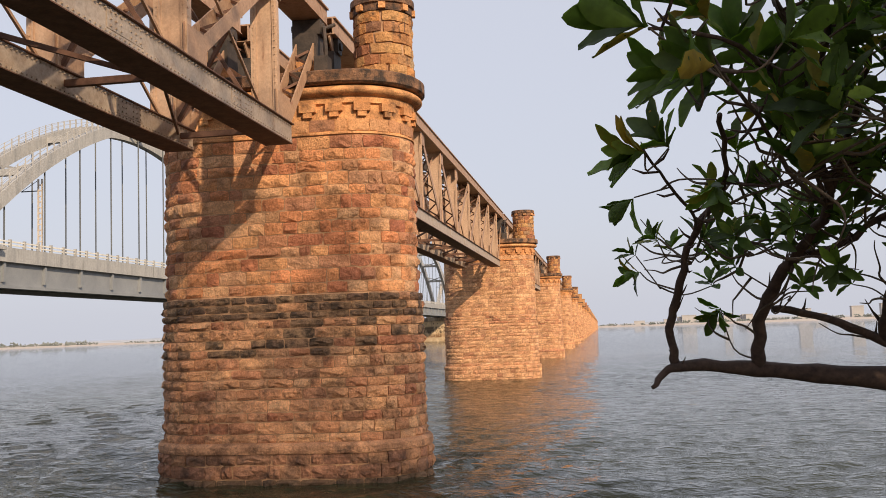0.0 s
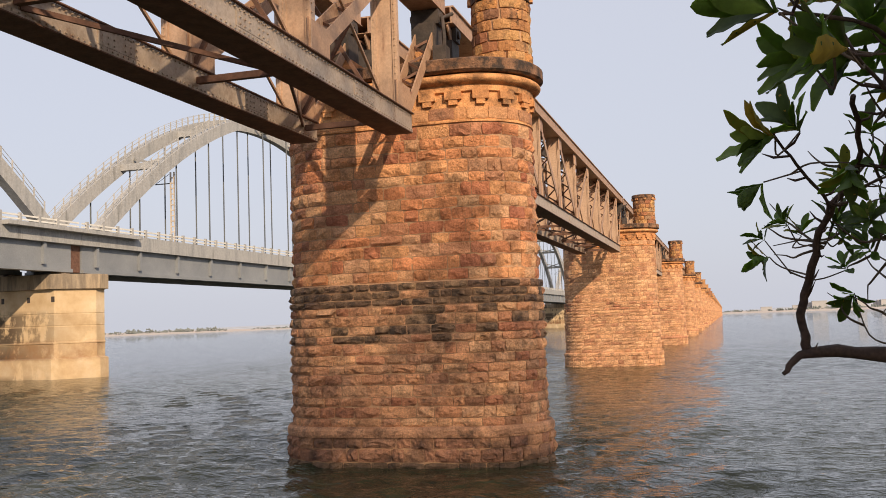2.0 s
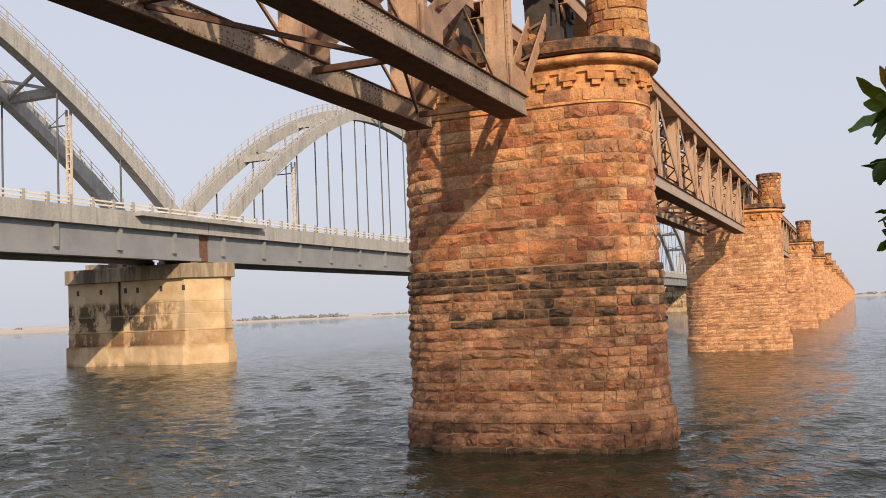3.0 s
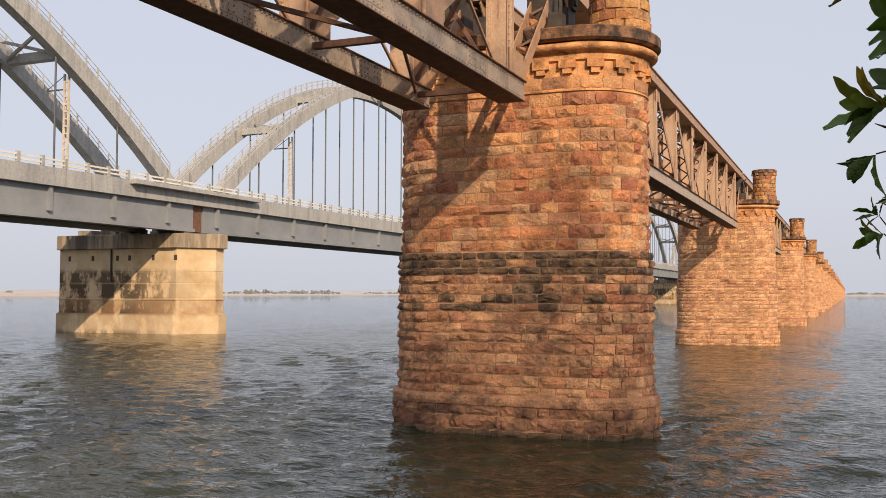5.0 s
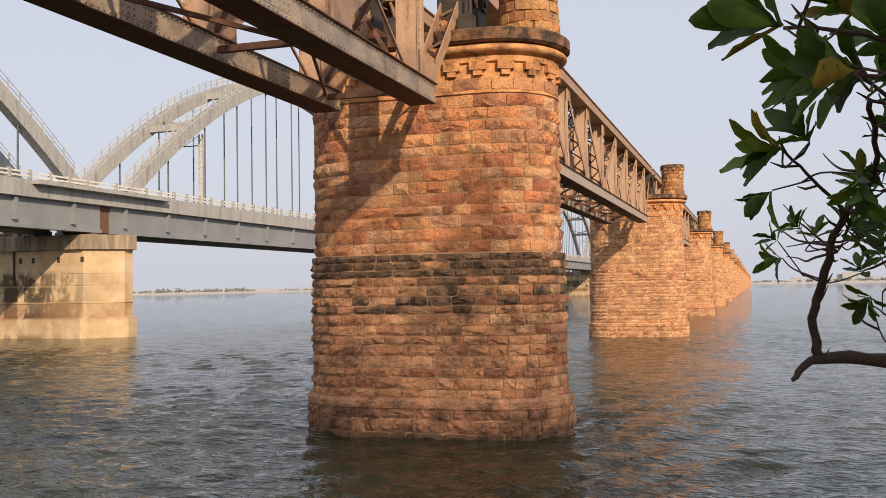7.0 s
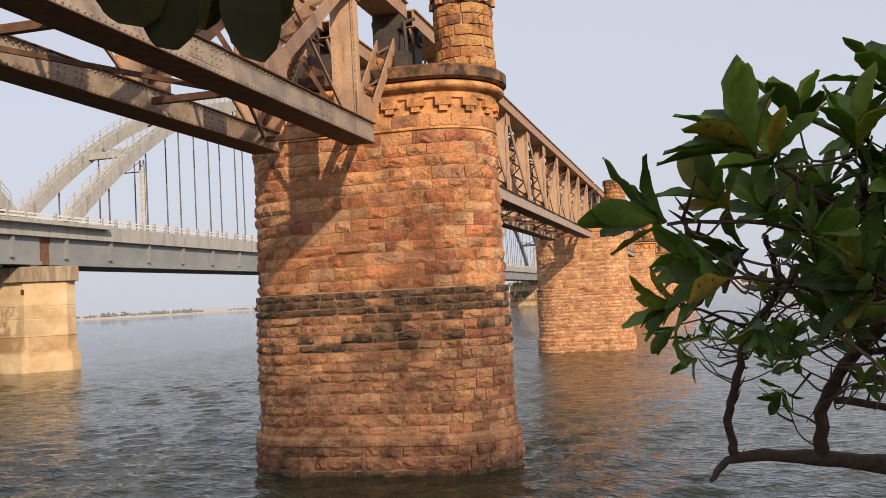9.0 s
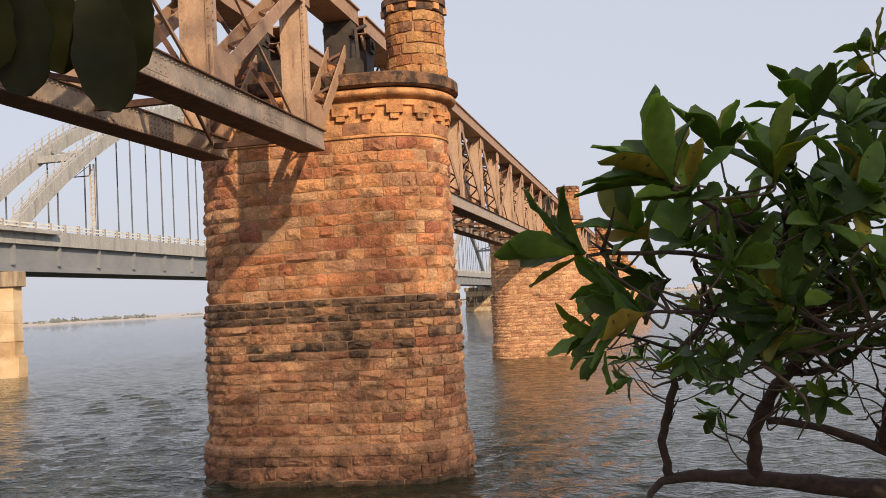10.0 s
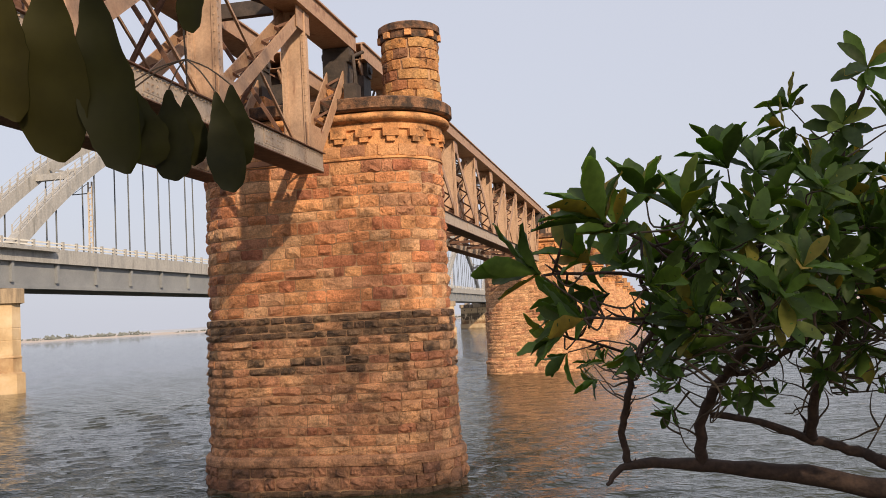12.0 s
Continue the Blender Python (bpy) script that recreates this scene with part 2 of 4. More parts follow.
    l.new(tr.outputs["BSDF"], ms.inputs[2])
    l.new(ms.outputs["Shader"], n["Material Output"].inputs["Surface"])
    return m


leaf_green = leaf_material("glossy_green_leaf", [(0.0, (0.055, 0.098, 0.022)), (0.3, (0.085, 0.134, 0.030)), (0.6, (0.122, 0.213, 0.040)), (0.85, (0.177, 0.287, 0.049)), (0.92, (0.244, 0.232, 0.043)), (1.0, (0.439, 0.281, 0.043))], 0.4)
# the sprigs' backlit, shaded look is put into these dark leaf tones
leaf_shade = leaf_material("backlit_shade_leaf", [(0.0, (0.022, 0.024, 0.006)), (0.6, (0.034, 0.035, 0.007)), (1.0, (0.064, 0.053, 0.011))], 0.35, 0.6)
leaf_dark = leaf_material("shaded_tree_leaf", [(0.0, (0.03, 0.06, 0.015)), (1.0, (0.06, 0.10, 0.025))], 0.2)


def water_material():
    m, n, l, b = material("river_water", 0.03)
    p = world_place(n)
    b.inputs["IOR"].default_value = 1.33
    t = texture(n, l, 0.04, 4, p)
    r = ramp(n, [(0.3, (0.024, 0.026, 0.013)), (0.7, (0.034, 0.039, 0.024))])
    l.new(t.outputs["Fac"], r.inputs["Fac"])
    l.new(r.outputs["Color"], b.inputs["Base Color"])
    normal = None
    for scale, stretch, strength, dist in ((1.1, 2.0, 1.0, 0.08), (2.6, 1.9, 1.0, 0.09), (6.0, 1.6, 1.0, 0.026)):
        mp = n.new("ShaderNodeMapping")
        mp.inputs["Rotation"].default_value = (0, 0, radians(-24))
        mp.inputs["Scale"].default_value = (1, stretch, 1)
        l.new(p, mp.inputs["Vector"])
        w = texture(n, l, scale, 3, mp.outputs["Vector"], 0.5)
        normal = bump(n, l, w.outputs["Fac"], strength, dist, b, normal)
    return m


water_mat = water_material()


# ---- mesh helpers ----
def mesh_object(name, verts, faces, mats, parent=None, label="", smooth=False, slots=None):
    me = bpy.data.meshes.new(name)
    me.from_pydata(verts, [], faces)
    for mt in mats if isinstance(mats, (list, tuple)) else [mats]:
        me.materials.append(mt)
    if slots:
        me.polygons.foreach_set("material_index", slots)
    if smooth:
        me.polygons.foreach_set("use_smooth", [True] * len(faces))
    me.update()
    ob = new(name, me)
    ob.parent = parent
    return tagged(ob, label)


def part(name, bm, mat, parent=None, label="", smooth=False):
    me = bpy.data.meshes.new(name)
    bmesh.ops.recalc_face_normals(bm, faces=bm.faces)
    bm.to_mesh(me)
    bm.free()
    me.materials.append(mat)
    if smooth:
        me.polygons.foreach_set("use_smooth", [True] * len(me.polygons))
    ob = new(name, me)
    ob.parent = parent
    return tagged(ob, label)


def thing(name, place, label, category, group="", kind=""):
    ob = new(name)
    ob.location = place
    return tagged(ob, label, category, group, kind)


class Bits:
    """Boxes, bars and tubes gathered into one mesh."""

    def __init__(self):
        self.v, self.f = [], []

    def box(self, a, b):
        (x0, y0, z0), (x1, y1, z1) = a, b
        k = len(self.v)
        self.v += [(x0, y0, z0), (x1, y0, z0), (x1, y1, z0), (x0, y1, z0), (x0, y0, z1), (x1, y0, z1), (x1, y1, z1), (x0, y1, z1)]
        self.f += [tuple(k + i for i in q) for q in ((3, 2, 1, 0), (4, 5, 6, 7), (0, 1, 5, 4), (1, 2, 6, 5), (2, 3, 7, 6), (3, 0, 4, 7))]
        return self

    def bar(self, a, b, w, h, side=(1, 0, 0)):
        """A bar from a to b, w wide along side and h across it."""
        a, b, s = Vector(a), Vector(b), Vector(side)
        d = (b - a).normalized()
        s = (s - d * s.dot(d)).normalized()
        u = d.cross(s)
        k = len(self.v)
        for p in (a, b):
            self.v += [tuple(p + s * (w / 2 * i) + u * (h / 2 * j)) for i, j in ((-1, -1), (1, -1), (1, 1), (-1, 1))]
        self.f += [tuple(k + i for i in q) for q in ((0, 1, 2, 3), (7, 6, 5, 4), (0, 4, 5, 1), (1, 5, 6, 2), (2, 6, 7, 3), (3, 7, 4, 0))]
        return self

    def tube(self, pts, radii, n=7):
        pts = [Vector(p) for p in pts]
        k = len(self.v)
        side = Vector((0.31, 0.2, 0.93))
        for i, p in enumerate(pts):
            d = (pts[min(i + 1, len(pts) - 1)] - pts[max(i - 1, 0)]).normalized()
            s = (side - d * side.dot(d)).normalized()
            u = d.cross(s)
            side = s
            for j in range(n):
                t = 2 * math.pi * j / n
                self.v.append(tuple(p + (s * math.cos(t) + u * math.sin(t)) * radii[i]))
        for i in range(len(pts) - 1):
            for j in range(n):
                a, b = k + i * n + j, k + i * n + (j + 1) % n
                self.f.append((a, b, b + n, a + n))
        self.f += [tuple(k + j for j in reversed(range(n))), tuple(k + (len(pts) - 1) * n + j for j in range(n))]
        return self

    def lathe(self, cx, cy, profile, n=40, a=0.0):
        """A ring or stadium (straight half-length a along x) swept through (radius, z)."""
        k = len(self.v)
        ring = stadium(a, n)
        for r, z in profile:
            self.v += [(cx + sx + nx * r, cy + ny * r, z) for sx, nx, ny in ring]
        m = len(ring)
        for i in range(len(profile) - 1):
            for j in range(m):
                p, q = k + i * m + j, k + i * m + (j + 1) % m
                self.f.append((p, q, q + m, p + m))
        self.f.append(tuple(k + (len(profile) - 1) * m + j for j in range(m)))
        return self

    def rounded(self, cx, cy, hx, hy, rads, profile, n=6):
        """A prism on a rectangle with rounded or cut corners (radius at -x and at +x), through (outset, z)."""
        k = len(self.v)
        ring = []
        for sx, sy, t0 in ((1, -1, -90), (1, 1, 0), (-1, 1, 90), (-1, -1, 180)):
            rad = rads[sx > 0]
            for i in range(n + 1):
                t = radians(t0 + 90 * i / n)
                ring.append((sx * (hx - rad) + rad * math.cos(t), sy * (hy - rad) + rad * math.sin(t), math.cos(t), math.sin(t)))
        for o, z in profile:
            self.v += [(cx + x + nx * o, cy + y + ny * o, z) for x, y, nx, ny in ring]
        m = len(ring)
        for i in range(len(profile) - 1):
            for j in range(m):
                p, q = k + i * m + j, k + i * m + (j + 1) % m
                self.f.append((p, q, q + m, p + m))
        self.f.append(tuple(k + (len(profile) - 1) * m + j for j in range(m)))
        return self

    def done(self, name, mat, parent=None, label="", smooth=False):
        return mesh_object(name, self.v, self.f, mat, parent, label, smooth)


def stadium(a, n):
    """Points round a stadium: shift along x and the outward normal."""
    out = []
    half = n // 2
    for i in range(half + 1):
        t = -math.pi / 2 + math.pi * i / half
        out.append((a, math.cos(t), math.sin(t)))
    if a:
        for i in range(half + 1):
            t = math.pi / 2 + math.pi * i / half
            out.append((-a, math.cos(t), math.sin(t)))
    else:
        for i in range(1, half):
            t = math.pi / 2 + math.pi * i / half
            out.append((0, math.cos(t), math.sin(t)))
    return out


def on_stadium(a, r, s):
    """Place and outward turn at the length s along a stadium, from the middle of its near face towards +x."""
    arc = math.pi * r
    total = 4 * a + 2 * arc
    s = s % total
    if s < a:
        return s, -r, 0.0
    s -= a
    if s < arc:
        t = s / r
        return a + r * math.sin(t), -r * math.cos(t), t
    s -= arc
    if s < 2 * a:
        return a - s, r, math.pi
    s -= 2 * a
    if s < arc:
        t = s / r
        return -a - r * math.sin(t), r * math.cos(t), math.pi + t
    return -a + (s - arc), -r, 0.0


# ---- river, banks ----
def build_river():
    """One sheet to the horizon, fanned from the camera and finest in its view, with a wind chop of many small waves."""
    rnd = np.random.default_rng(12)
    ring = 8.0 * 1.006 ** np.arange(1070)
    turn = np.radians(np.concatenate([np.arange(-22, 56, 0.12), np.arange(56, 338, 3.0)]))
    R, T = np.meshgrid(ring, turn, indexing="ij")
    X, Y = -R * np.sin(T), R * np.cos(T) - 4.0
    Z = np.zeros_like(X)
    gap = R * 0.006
    gust = 1 + 0.35 * np.sin(X * 0.05 + Y * 0.083 + 1.0) + 0.3 * np.sin(X * 0.021 - Y * 0.17 + 2.0 * np.sin(X * 0.04))
    for k in range(64):
        length = 0.34 * 6.0 ** rnd.random()
        way = radians(-66) + rnd.normal(0, 0.5)
        w = 2 * math.pi / length
        lean = np.clip((length / gap - 2.0) / 2.0, 0, 1)
        bend = 0.8 * np.sin(0.07 * X * rnd.uniform(0.5, 1.5) + 0.05 * Y + rnd.uniform(0, 6))
        Z += 0.026 / w * lean * gust * np.sin(w * (X * math.cos(way) + Y * math.sin(way)) + bend + rnd.uniform(0, 6.28))
    n, m = R.shape
    me = bpy.data.meshes.new("water")
    idx = np.arange(n * m).reshape(n, m)
    a, b = idx[:-1, :], idx[1:, :]
    quads = np.stack([a, np.roll(a, -1, 1), np.roll(b, -1, 1), b], -1).reshape(-1, 4)[:, ::-1]
    me.vertices.add(n * m)
    me.vertices.foreach_set("co", np.stack([X, Y, Z], -1).ravel())
    me.loops.add(quads.size)
    me.loops.foreach_set("vertex_index", quads.ravel().astype(np.int32))
    me.polygons.add(len(quads))
    me.polygons.foreach_set("loop_start", np.arange(0, quads.size, 4, dtype=np.int32))
    me.polygons.foreach_set("loop_total", np.full(len(quads), 4, dtype=np.int32))
    me.polygons.foreach_set("use_smooth", np.ones(len(quads), dtype=bool))
    me.materials.append(water_mat)
    me.update(calc_edges=True)
    return tagged(new("water", me), "rippled grey-green river water under hazy sky", "water", kind="structure")


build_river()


# ---- masonry ----
def stone_block(seed, cols=4, rows=3):
    """A rock-faced block: 1 wide (x), 1 high (z), its face about 1 proud towards -y."""
    rnd = random.Random(seed)
    v, f = [], []
    for j in range(rows + 1):
        for i in range(cols + 1):
            u, w = i / cols, j / rows
            edge = min(u, 1 - u) * 3.2
            edge = min(1, edge, min(w, 1 - w) * 3.2)
            d = 0.25 + (0.75 * rnd.uniform(0.3, 1.35) if edge > 0.01 else rnd.uniform(-0.12, 0.2))
            jx, jz = (rnd.uniform(-0.07, 0.07) if 0 < i < cols else rnd.uniform(-0.02, 0.02)), (rnd.uniform(-0.1, 0.1) if 0 < j < rows else rnd.uniform(-0.06, 0.05))
            if i in (0, cols) and j in (0, rows):
                jx += (0.5 - u) * rnd.uniform(0.0, 0.07)
                jz += (0.5 - w) * rnd.uniform(0.0, 0.14)
            v.append((u - 0.5 + jx, -d, w - 0.5 + jz))
    n = cols + 1
    for j in range(rows):
        for i in range(cols):
            a = j * n + i
            f.append((a, a + 1, a + n + 1, a + n))
    rim = [i for i in range(n)] + [j * n + cols for j in range(1, rows + 1)] + [rows * n + i for i in range(cols - 1, -1, -1)] + [j * n for j in range(rows - 1, 0, -1)]
    k = len(v)
    v += [(v[i][0], 0.5, v[i][2]) for i in rim]
    m = len(rim)
    for i in range(m):
        j = (i + 1) % m
        f.append((rim[j], rim[i], k + i, k + j))
    return v, f


BLOCKS = [stone_block(s) for s in range(14)]
PLAIN_BLOCKS = [stone_block(s, 2, 2) for s in range(8)]
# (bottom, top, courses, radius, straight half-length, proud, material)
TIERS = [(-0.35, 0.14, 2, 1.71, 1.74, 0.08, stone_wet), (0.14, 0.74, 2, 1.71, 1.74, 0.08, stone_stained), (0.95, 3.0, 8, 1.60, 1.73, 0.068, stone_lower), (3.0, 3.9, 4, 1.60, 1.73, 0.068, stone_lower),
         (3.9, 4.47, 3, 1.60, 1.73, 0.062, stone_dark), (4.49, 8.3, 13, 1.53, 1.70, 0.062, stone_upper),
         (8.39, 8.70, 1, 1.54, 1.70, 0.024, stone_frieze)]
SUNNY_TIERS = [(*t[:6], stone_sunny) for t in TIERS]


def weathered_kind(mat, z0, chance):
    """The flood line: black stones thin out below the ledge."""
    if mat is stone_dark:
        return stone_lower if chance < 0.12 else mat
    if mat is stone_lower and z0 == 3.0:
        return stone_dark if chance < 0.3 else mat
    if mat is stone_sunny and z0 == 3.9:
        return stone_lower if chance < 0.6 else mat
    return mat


def stones(seed, tiers=TIERS):
    """All stones of a pier: place, turn, size and material."""
    rnd = random.Random(seed)
    for z0, z1, count, r, a, proud, mat in tiers:
        cuts = [z0 + (z1 - z0) * (i + rnd.uniform(-0.1, 0.1) * (0 < i < count)) / count for i in range(count + 1)]
        for j in range(count):
            total = 4 * a + 2 * math.pi * r
            s = rnd.uniform(0, 0.5)
            end = s + total
            h = cuts[j + 1] - cuts[j]
            while s < end - 0.05:
                w = rnd.choice((0.3, 0.38, 0.44, 0.5, 0.56, 0.64, 0.72, 0.85)) * rnd.uniform(0.9, 1.1)
                if abs(on_stadium(a, r, s + w / 2)[0]) > a:
                    w = min(w, 0.52)
                if end - s - w < 0.28:
                    w = end - s
                x, y, t = on_stadium(a, r, s + w / 2)
                bent = abs(math.sin(t)) > 0.02
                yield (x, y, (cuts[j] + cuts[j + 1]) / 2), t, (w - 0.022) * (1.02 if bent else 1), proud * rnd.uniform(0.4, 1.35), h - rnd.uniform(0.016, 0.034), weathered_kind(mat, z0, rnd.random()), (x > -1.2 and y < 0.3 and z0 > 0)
                s += w


def gathered(blocks, seed, chosen=lambda near: True, tiers=TIERS):
    """The chosen stones as one mesh."""
    rnd = random.Random(seed + 5)
    v, f, slots, mats = [], [], [], []
    for (x, y, z), t, w, d, h, mat, near in stones(seed, tiers):
        bv, bf = rnd.choice(blocks)
        flip = rnd.choice((-1, 1))
        if not chosen(near):
            continue
        if mat not in mats:
            mats.append(mat)
        k, c, s = len(v), math.cos(t), math.sin(t)
        for p in bv:
            px, py, pz = p[0] * w * flip, p[1] * d if p[1] < 0 else 0.12, p[2] * h
            v.append((x + px * c - py * s, y + px * s + py * c, z + pz))
        f += [tuple(k + i for i in (q if flip > 0 else q[::-1])) for q in bf]
        slots += [mats.index(mat)] * len(bf)
    return v, f, mats, slots


def pier_trim(pier, low=False):
    """Core, ledges, frieze, corbels, moulding, cornice and bearing blocks of one pier."""
    n = 24 if low else 48
    Bits().lathe(0, 0, [(1.706, -0.6), (1.706, 0.85), (1.598, 0.9), (1.598, 4.46), (1.53, 4.48), (1.53, 8.31)], n, 1.715).done("core", mortar, pier, "recessed lime mortar joints")
    Bits().lathe(0, 0, [(1.67, 0.70), (1.77, 0.73), (1.79, 0.80), (1.785, 0.90), (1.73, 0.97), (1.55, 0.99)], n, 1.73).done("plinth_course", stone_lower, pier, "rounded sandstone plinth course")
    Bits().lathe(0, 0, [(1.5, 8.305), (1.58, 8.32), (1.58, 8.36), (1.54, 8.38), (1.54, 9.05), (1.61, 9.07), (1.61, 9.23), (1.45, 9.24)], n, 1.70).done("frieze", dressed, pier, "smooth dressed stone frieze")
    prof = [(1.55, 9.23)] + [(1.63 + 0.19 * math.sin(math.pi * i / 8) ** 0.7, 9.23 + 0.27 * i / 8) for i in range(9)] + [(1.55, 9.51)]
    Bits().lathe(0, 0, prof, n, 1.70).done("moulding", dressed, pier, "half-round stone moulding", True)
    Bits().lathe(0, 0, [(1.65, 9.5), (1.82, 9.505), (1.89, 9.55), (1.89, 9.80), (1.84, 9.84), (0.2, 9.86)], n, 1.70).done("cornice", weathered, pier, "blackened stone cornice slab")


def corbel_mesh():
    b = Bits()
    b.box((-0.205, -0.10, 0.13), (0.205, 0.1, 0.33)).box((-0.11, -0.08, 0.0), (0.11, 0.1, 0.129))
    return b


TUR_X, TUR_Y = 2.62, -0.2


def turret(pier, n=32):
    """Round turret with its own courses, cap ring and small corbels."""
    Bits().lathe(TUR_X, TUR_Y, [(0.70, 9.8), (0.70, 11.85)], n).done("turret_core", mortar, pier)
    rnd = random.Random(4)
    v, f = [], []
    for j in range(6):
        z0, z1 = 9.86 + j * 0.275, 10.135 + j * 0.275
        k0, count = rnd.uniform(0, 6), 10 if j else 9
        for i in range(count):
            t = k0 + 2 * math.pi * (i + rnd.uniform(-0.12, 0.12)) / count
            w = 2 * math.pi * 0.76 / count * rnd.uniform(0.88, 1.0)
            bv, bf = rnd.choice(PLAIN_BLOCKS)
            k, c, s = len(v), math.cos(t), math.sin(t)
            r = 0.745 + (0.05 if j == 0 else 0)
            for p in bv:
                px, py, pz = p[0] * w, (p[1] * 0.035 if p[1] < 0 else 0.1) + 0.05 * (p[0] * 2) ** 2, p[2] * (z1 - z0 - 0.02)
                v.append((TUR_X + r * s + px * c - py * s, TUR_Y - r * c + px * s + py * c, (z0 + z1) / 2 + pz))
            f += [tuple(k + q for q in face) for face in bf]
    tagged(mesh_object("turret_face", v, f, stone_turret, pier, "yellow and orange stones with black stains"), kind="stuff")
    Bits().lathe(TUR_X, TUR_Y, [(0.7, 11.51), (0.765, 11.515), (0.765, 11.70), (0.82, 11.72), (0.82, 11.89), (0.77, 11.93), (0.1, 11.94)], n).done("turret_cap", weathered, pier, "dark weathered turret cap")
    for i in range(8):
        t = 2 * math.pi * i / 8 + 0.2
        b = Bits().box((-0.09, -0.06, 0), (0.09, 0.1, 0.15)).done("turret_corbel", dressed, pier)
        b.matrix_local = Matrix.Translation((TUR_X + 0.78 * math.sin(t), TUR_Y - 0.78 * math.cos(t), 11.54)) @ Matrix.Rotation(t, 4, "Z")


def corbels(pier):
    first = None
    a, r = 1.70, 1.55
    total = 4 * a + 2 * math.pi * r
    count = 25
    for i in range(count):
        x, y, t = on_stadium(a, r, total * (i + 0.5) / count)
        if first is None:
            first = corbel_mesh().done("corbel", dressed, pier)
            ob = first
        else:
            ob = new("corbel", first.data)
            ob.parent = pier
        ob.matrix_local = Matrix.Translation((x, y, 8.74)) @ Matrix.Rotation(t, 4, "Z")


def pedestals(pier):
    for y in (-0.85, 0.85):
        for x in (TX - PX - 1.15, TX - PX + 1.15):
            Bits().box((x - 0.4, y - 0.45, 9.85), (x + 0.4, y + 0.45, 10.25)).done("bearing_block", dressed, pier, "stone bearing block under the girder")
            Bits().box((x - 0.3, y - 0.35, 10.252), (x + 0.3, y + 0.35, 11.0)).done("bearing_shoe", steel_black, pier, "black steel shoe on the block")


def bearing_gear(pier):
    """Rocker bearings, a bent pipe and a wall hook beside the turret."""
    for y in (-0.85, 0.85):
        for x in (TX - PX - 1.17, TX - PX + 1.17):
            Bits().box((x - 0.36, y - 0.2, 11.0), (x + 0.36, y + 0.2, 11.38)).tube([(x - 0.42, y, 11.2), (x + 0.42, y, 11.2)], [0.11, 0.11], 10).done("rocker_bearing", steel_black, pier, "black steel rocker bearing")
    x = TX - PX + 1.7
    Bits().tube(curved_line([(x, -1.3, 9.86), (x + 0.05, -1.32, 10.5), (x - 0.05, -1.1, 11.1), (x + 0.1, -0.7, 11.3)]), [0.05] * 4, 7).done("bent_pipe", steel_black, pier, "bent black pipe")
    Bits().box((x - 0.22, -1.5, 9.86), (x + 0.12, -1.1, 10.3)).done("junction_box", steel_black, pier, "black steel box on the cornice")
    hx, hy = TUR_X + 0.55, TUR_Y - 0.58
    Bits().tube([(hx, hy, 10.9), (hx + 0.14, hy - 0.1, 10.9), (hx + 0.15, hy - 0.1, 11.15), (hx, hy, 11.15)], [0.012] * 4, 5).done("wall_hook", steel_rust_and_shade, pier)


def curved_line(points):
    return [Vector(p) for p in points]


def build_piers():
    near = thing("masonry_pier", (PX, PY, 0), "tall rounded orange sandstone bridge pier with turret", "bridge pier", "stone piers of the old bridge")
    pier_trim(near)
    corbels(near)
    pedestals(near)
    turret(near)
    bearing_gear(near)
    v, f, mats, slots = gathered(BLOCKS, 11, lambda n: not n)
    tagged(mesh_object("back_face", v, f, mats, near, "", False, slots), "rock-faced stones of the pier's far side", kind="stuff")
    mid = thing("masonry_pier", (PX, PY + SPAN, 0), "sunlit orange sandstone bridge pier with turret", "bridge pier", "stone piers of the old bridge")
    pier_trim(mid)
    corbels(mid)
    pedestals(mid)
    turret(mid, 20)
    bearing_gear(mid)
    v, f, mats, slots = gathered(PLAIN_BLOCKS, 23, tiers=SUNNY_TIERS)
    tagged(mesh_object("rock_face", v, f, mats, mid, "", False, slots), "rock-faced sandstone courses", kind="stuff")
    for k in range(2, 5):
        copy_thing(mid, pose(PX, PY + SPAN * k, 0))
    far = thing("masonry_pier", (PX, PY + SPAN * 5, 0), "distant sunlit sandstone bridge pier with turret", "bridge pier", "stone piers of the old bridge")
    pier_trim(far, True)
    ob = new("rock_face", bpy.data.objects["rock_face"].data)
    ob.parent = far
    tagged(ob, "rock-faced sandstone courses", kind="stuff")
    Bits().lathe(TUR_X, TUR_Y, [(0.76, 9.8), (0.76, 11.7), (0.83, 11.72), (0.83, 11.9), (0.1, 11.94)], 14).done("turret", stone_turret, far)
    for k in range(6, 34):
        copy_thing(far, pose(PX, PY + SPAN * k, 0))
    shore = copy_thing(mid, pose(PX, PY - SPAN, 0))
    tagged(shore, "sandstone bridge pier standing at the bank")
    return near


first_pier = build_piers()


# ---- the steel spans ----
def lattice_post(b, x, y, z0, z1, w=0.46, d=0.34):
    """A box post: two flanged sides and a plate."""
    b.box((x - w / 2, y - d / 2, z0), (x - w / 2 + 0.05, y + d / 2, z1)).box((x + w / 2 - 0.05, y - d / 2, z0), (x + w / 2, y + d / 2, z1))
    b.box((x - w / 2 + 0.051, y - d / 2 + 0.03, z0), (x + w / 2 - 0.051, y - d / 2 + 0.05, z1))
    for s in (-1, 1):
        b.box((x + s * w / 2 - 0.035 + s * 0.036, y - d / 2 - 0.012, z0), (x + s * w / 2 + 0.035 + s * 0.036, y - d / 2 + 0.012, z1))


def rivets(b, places, axis_out, r=0.016):
    for p in places:
        q = Vector(p)
        o = Vector(axis_out) * 0.012
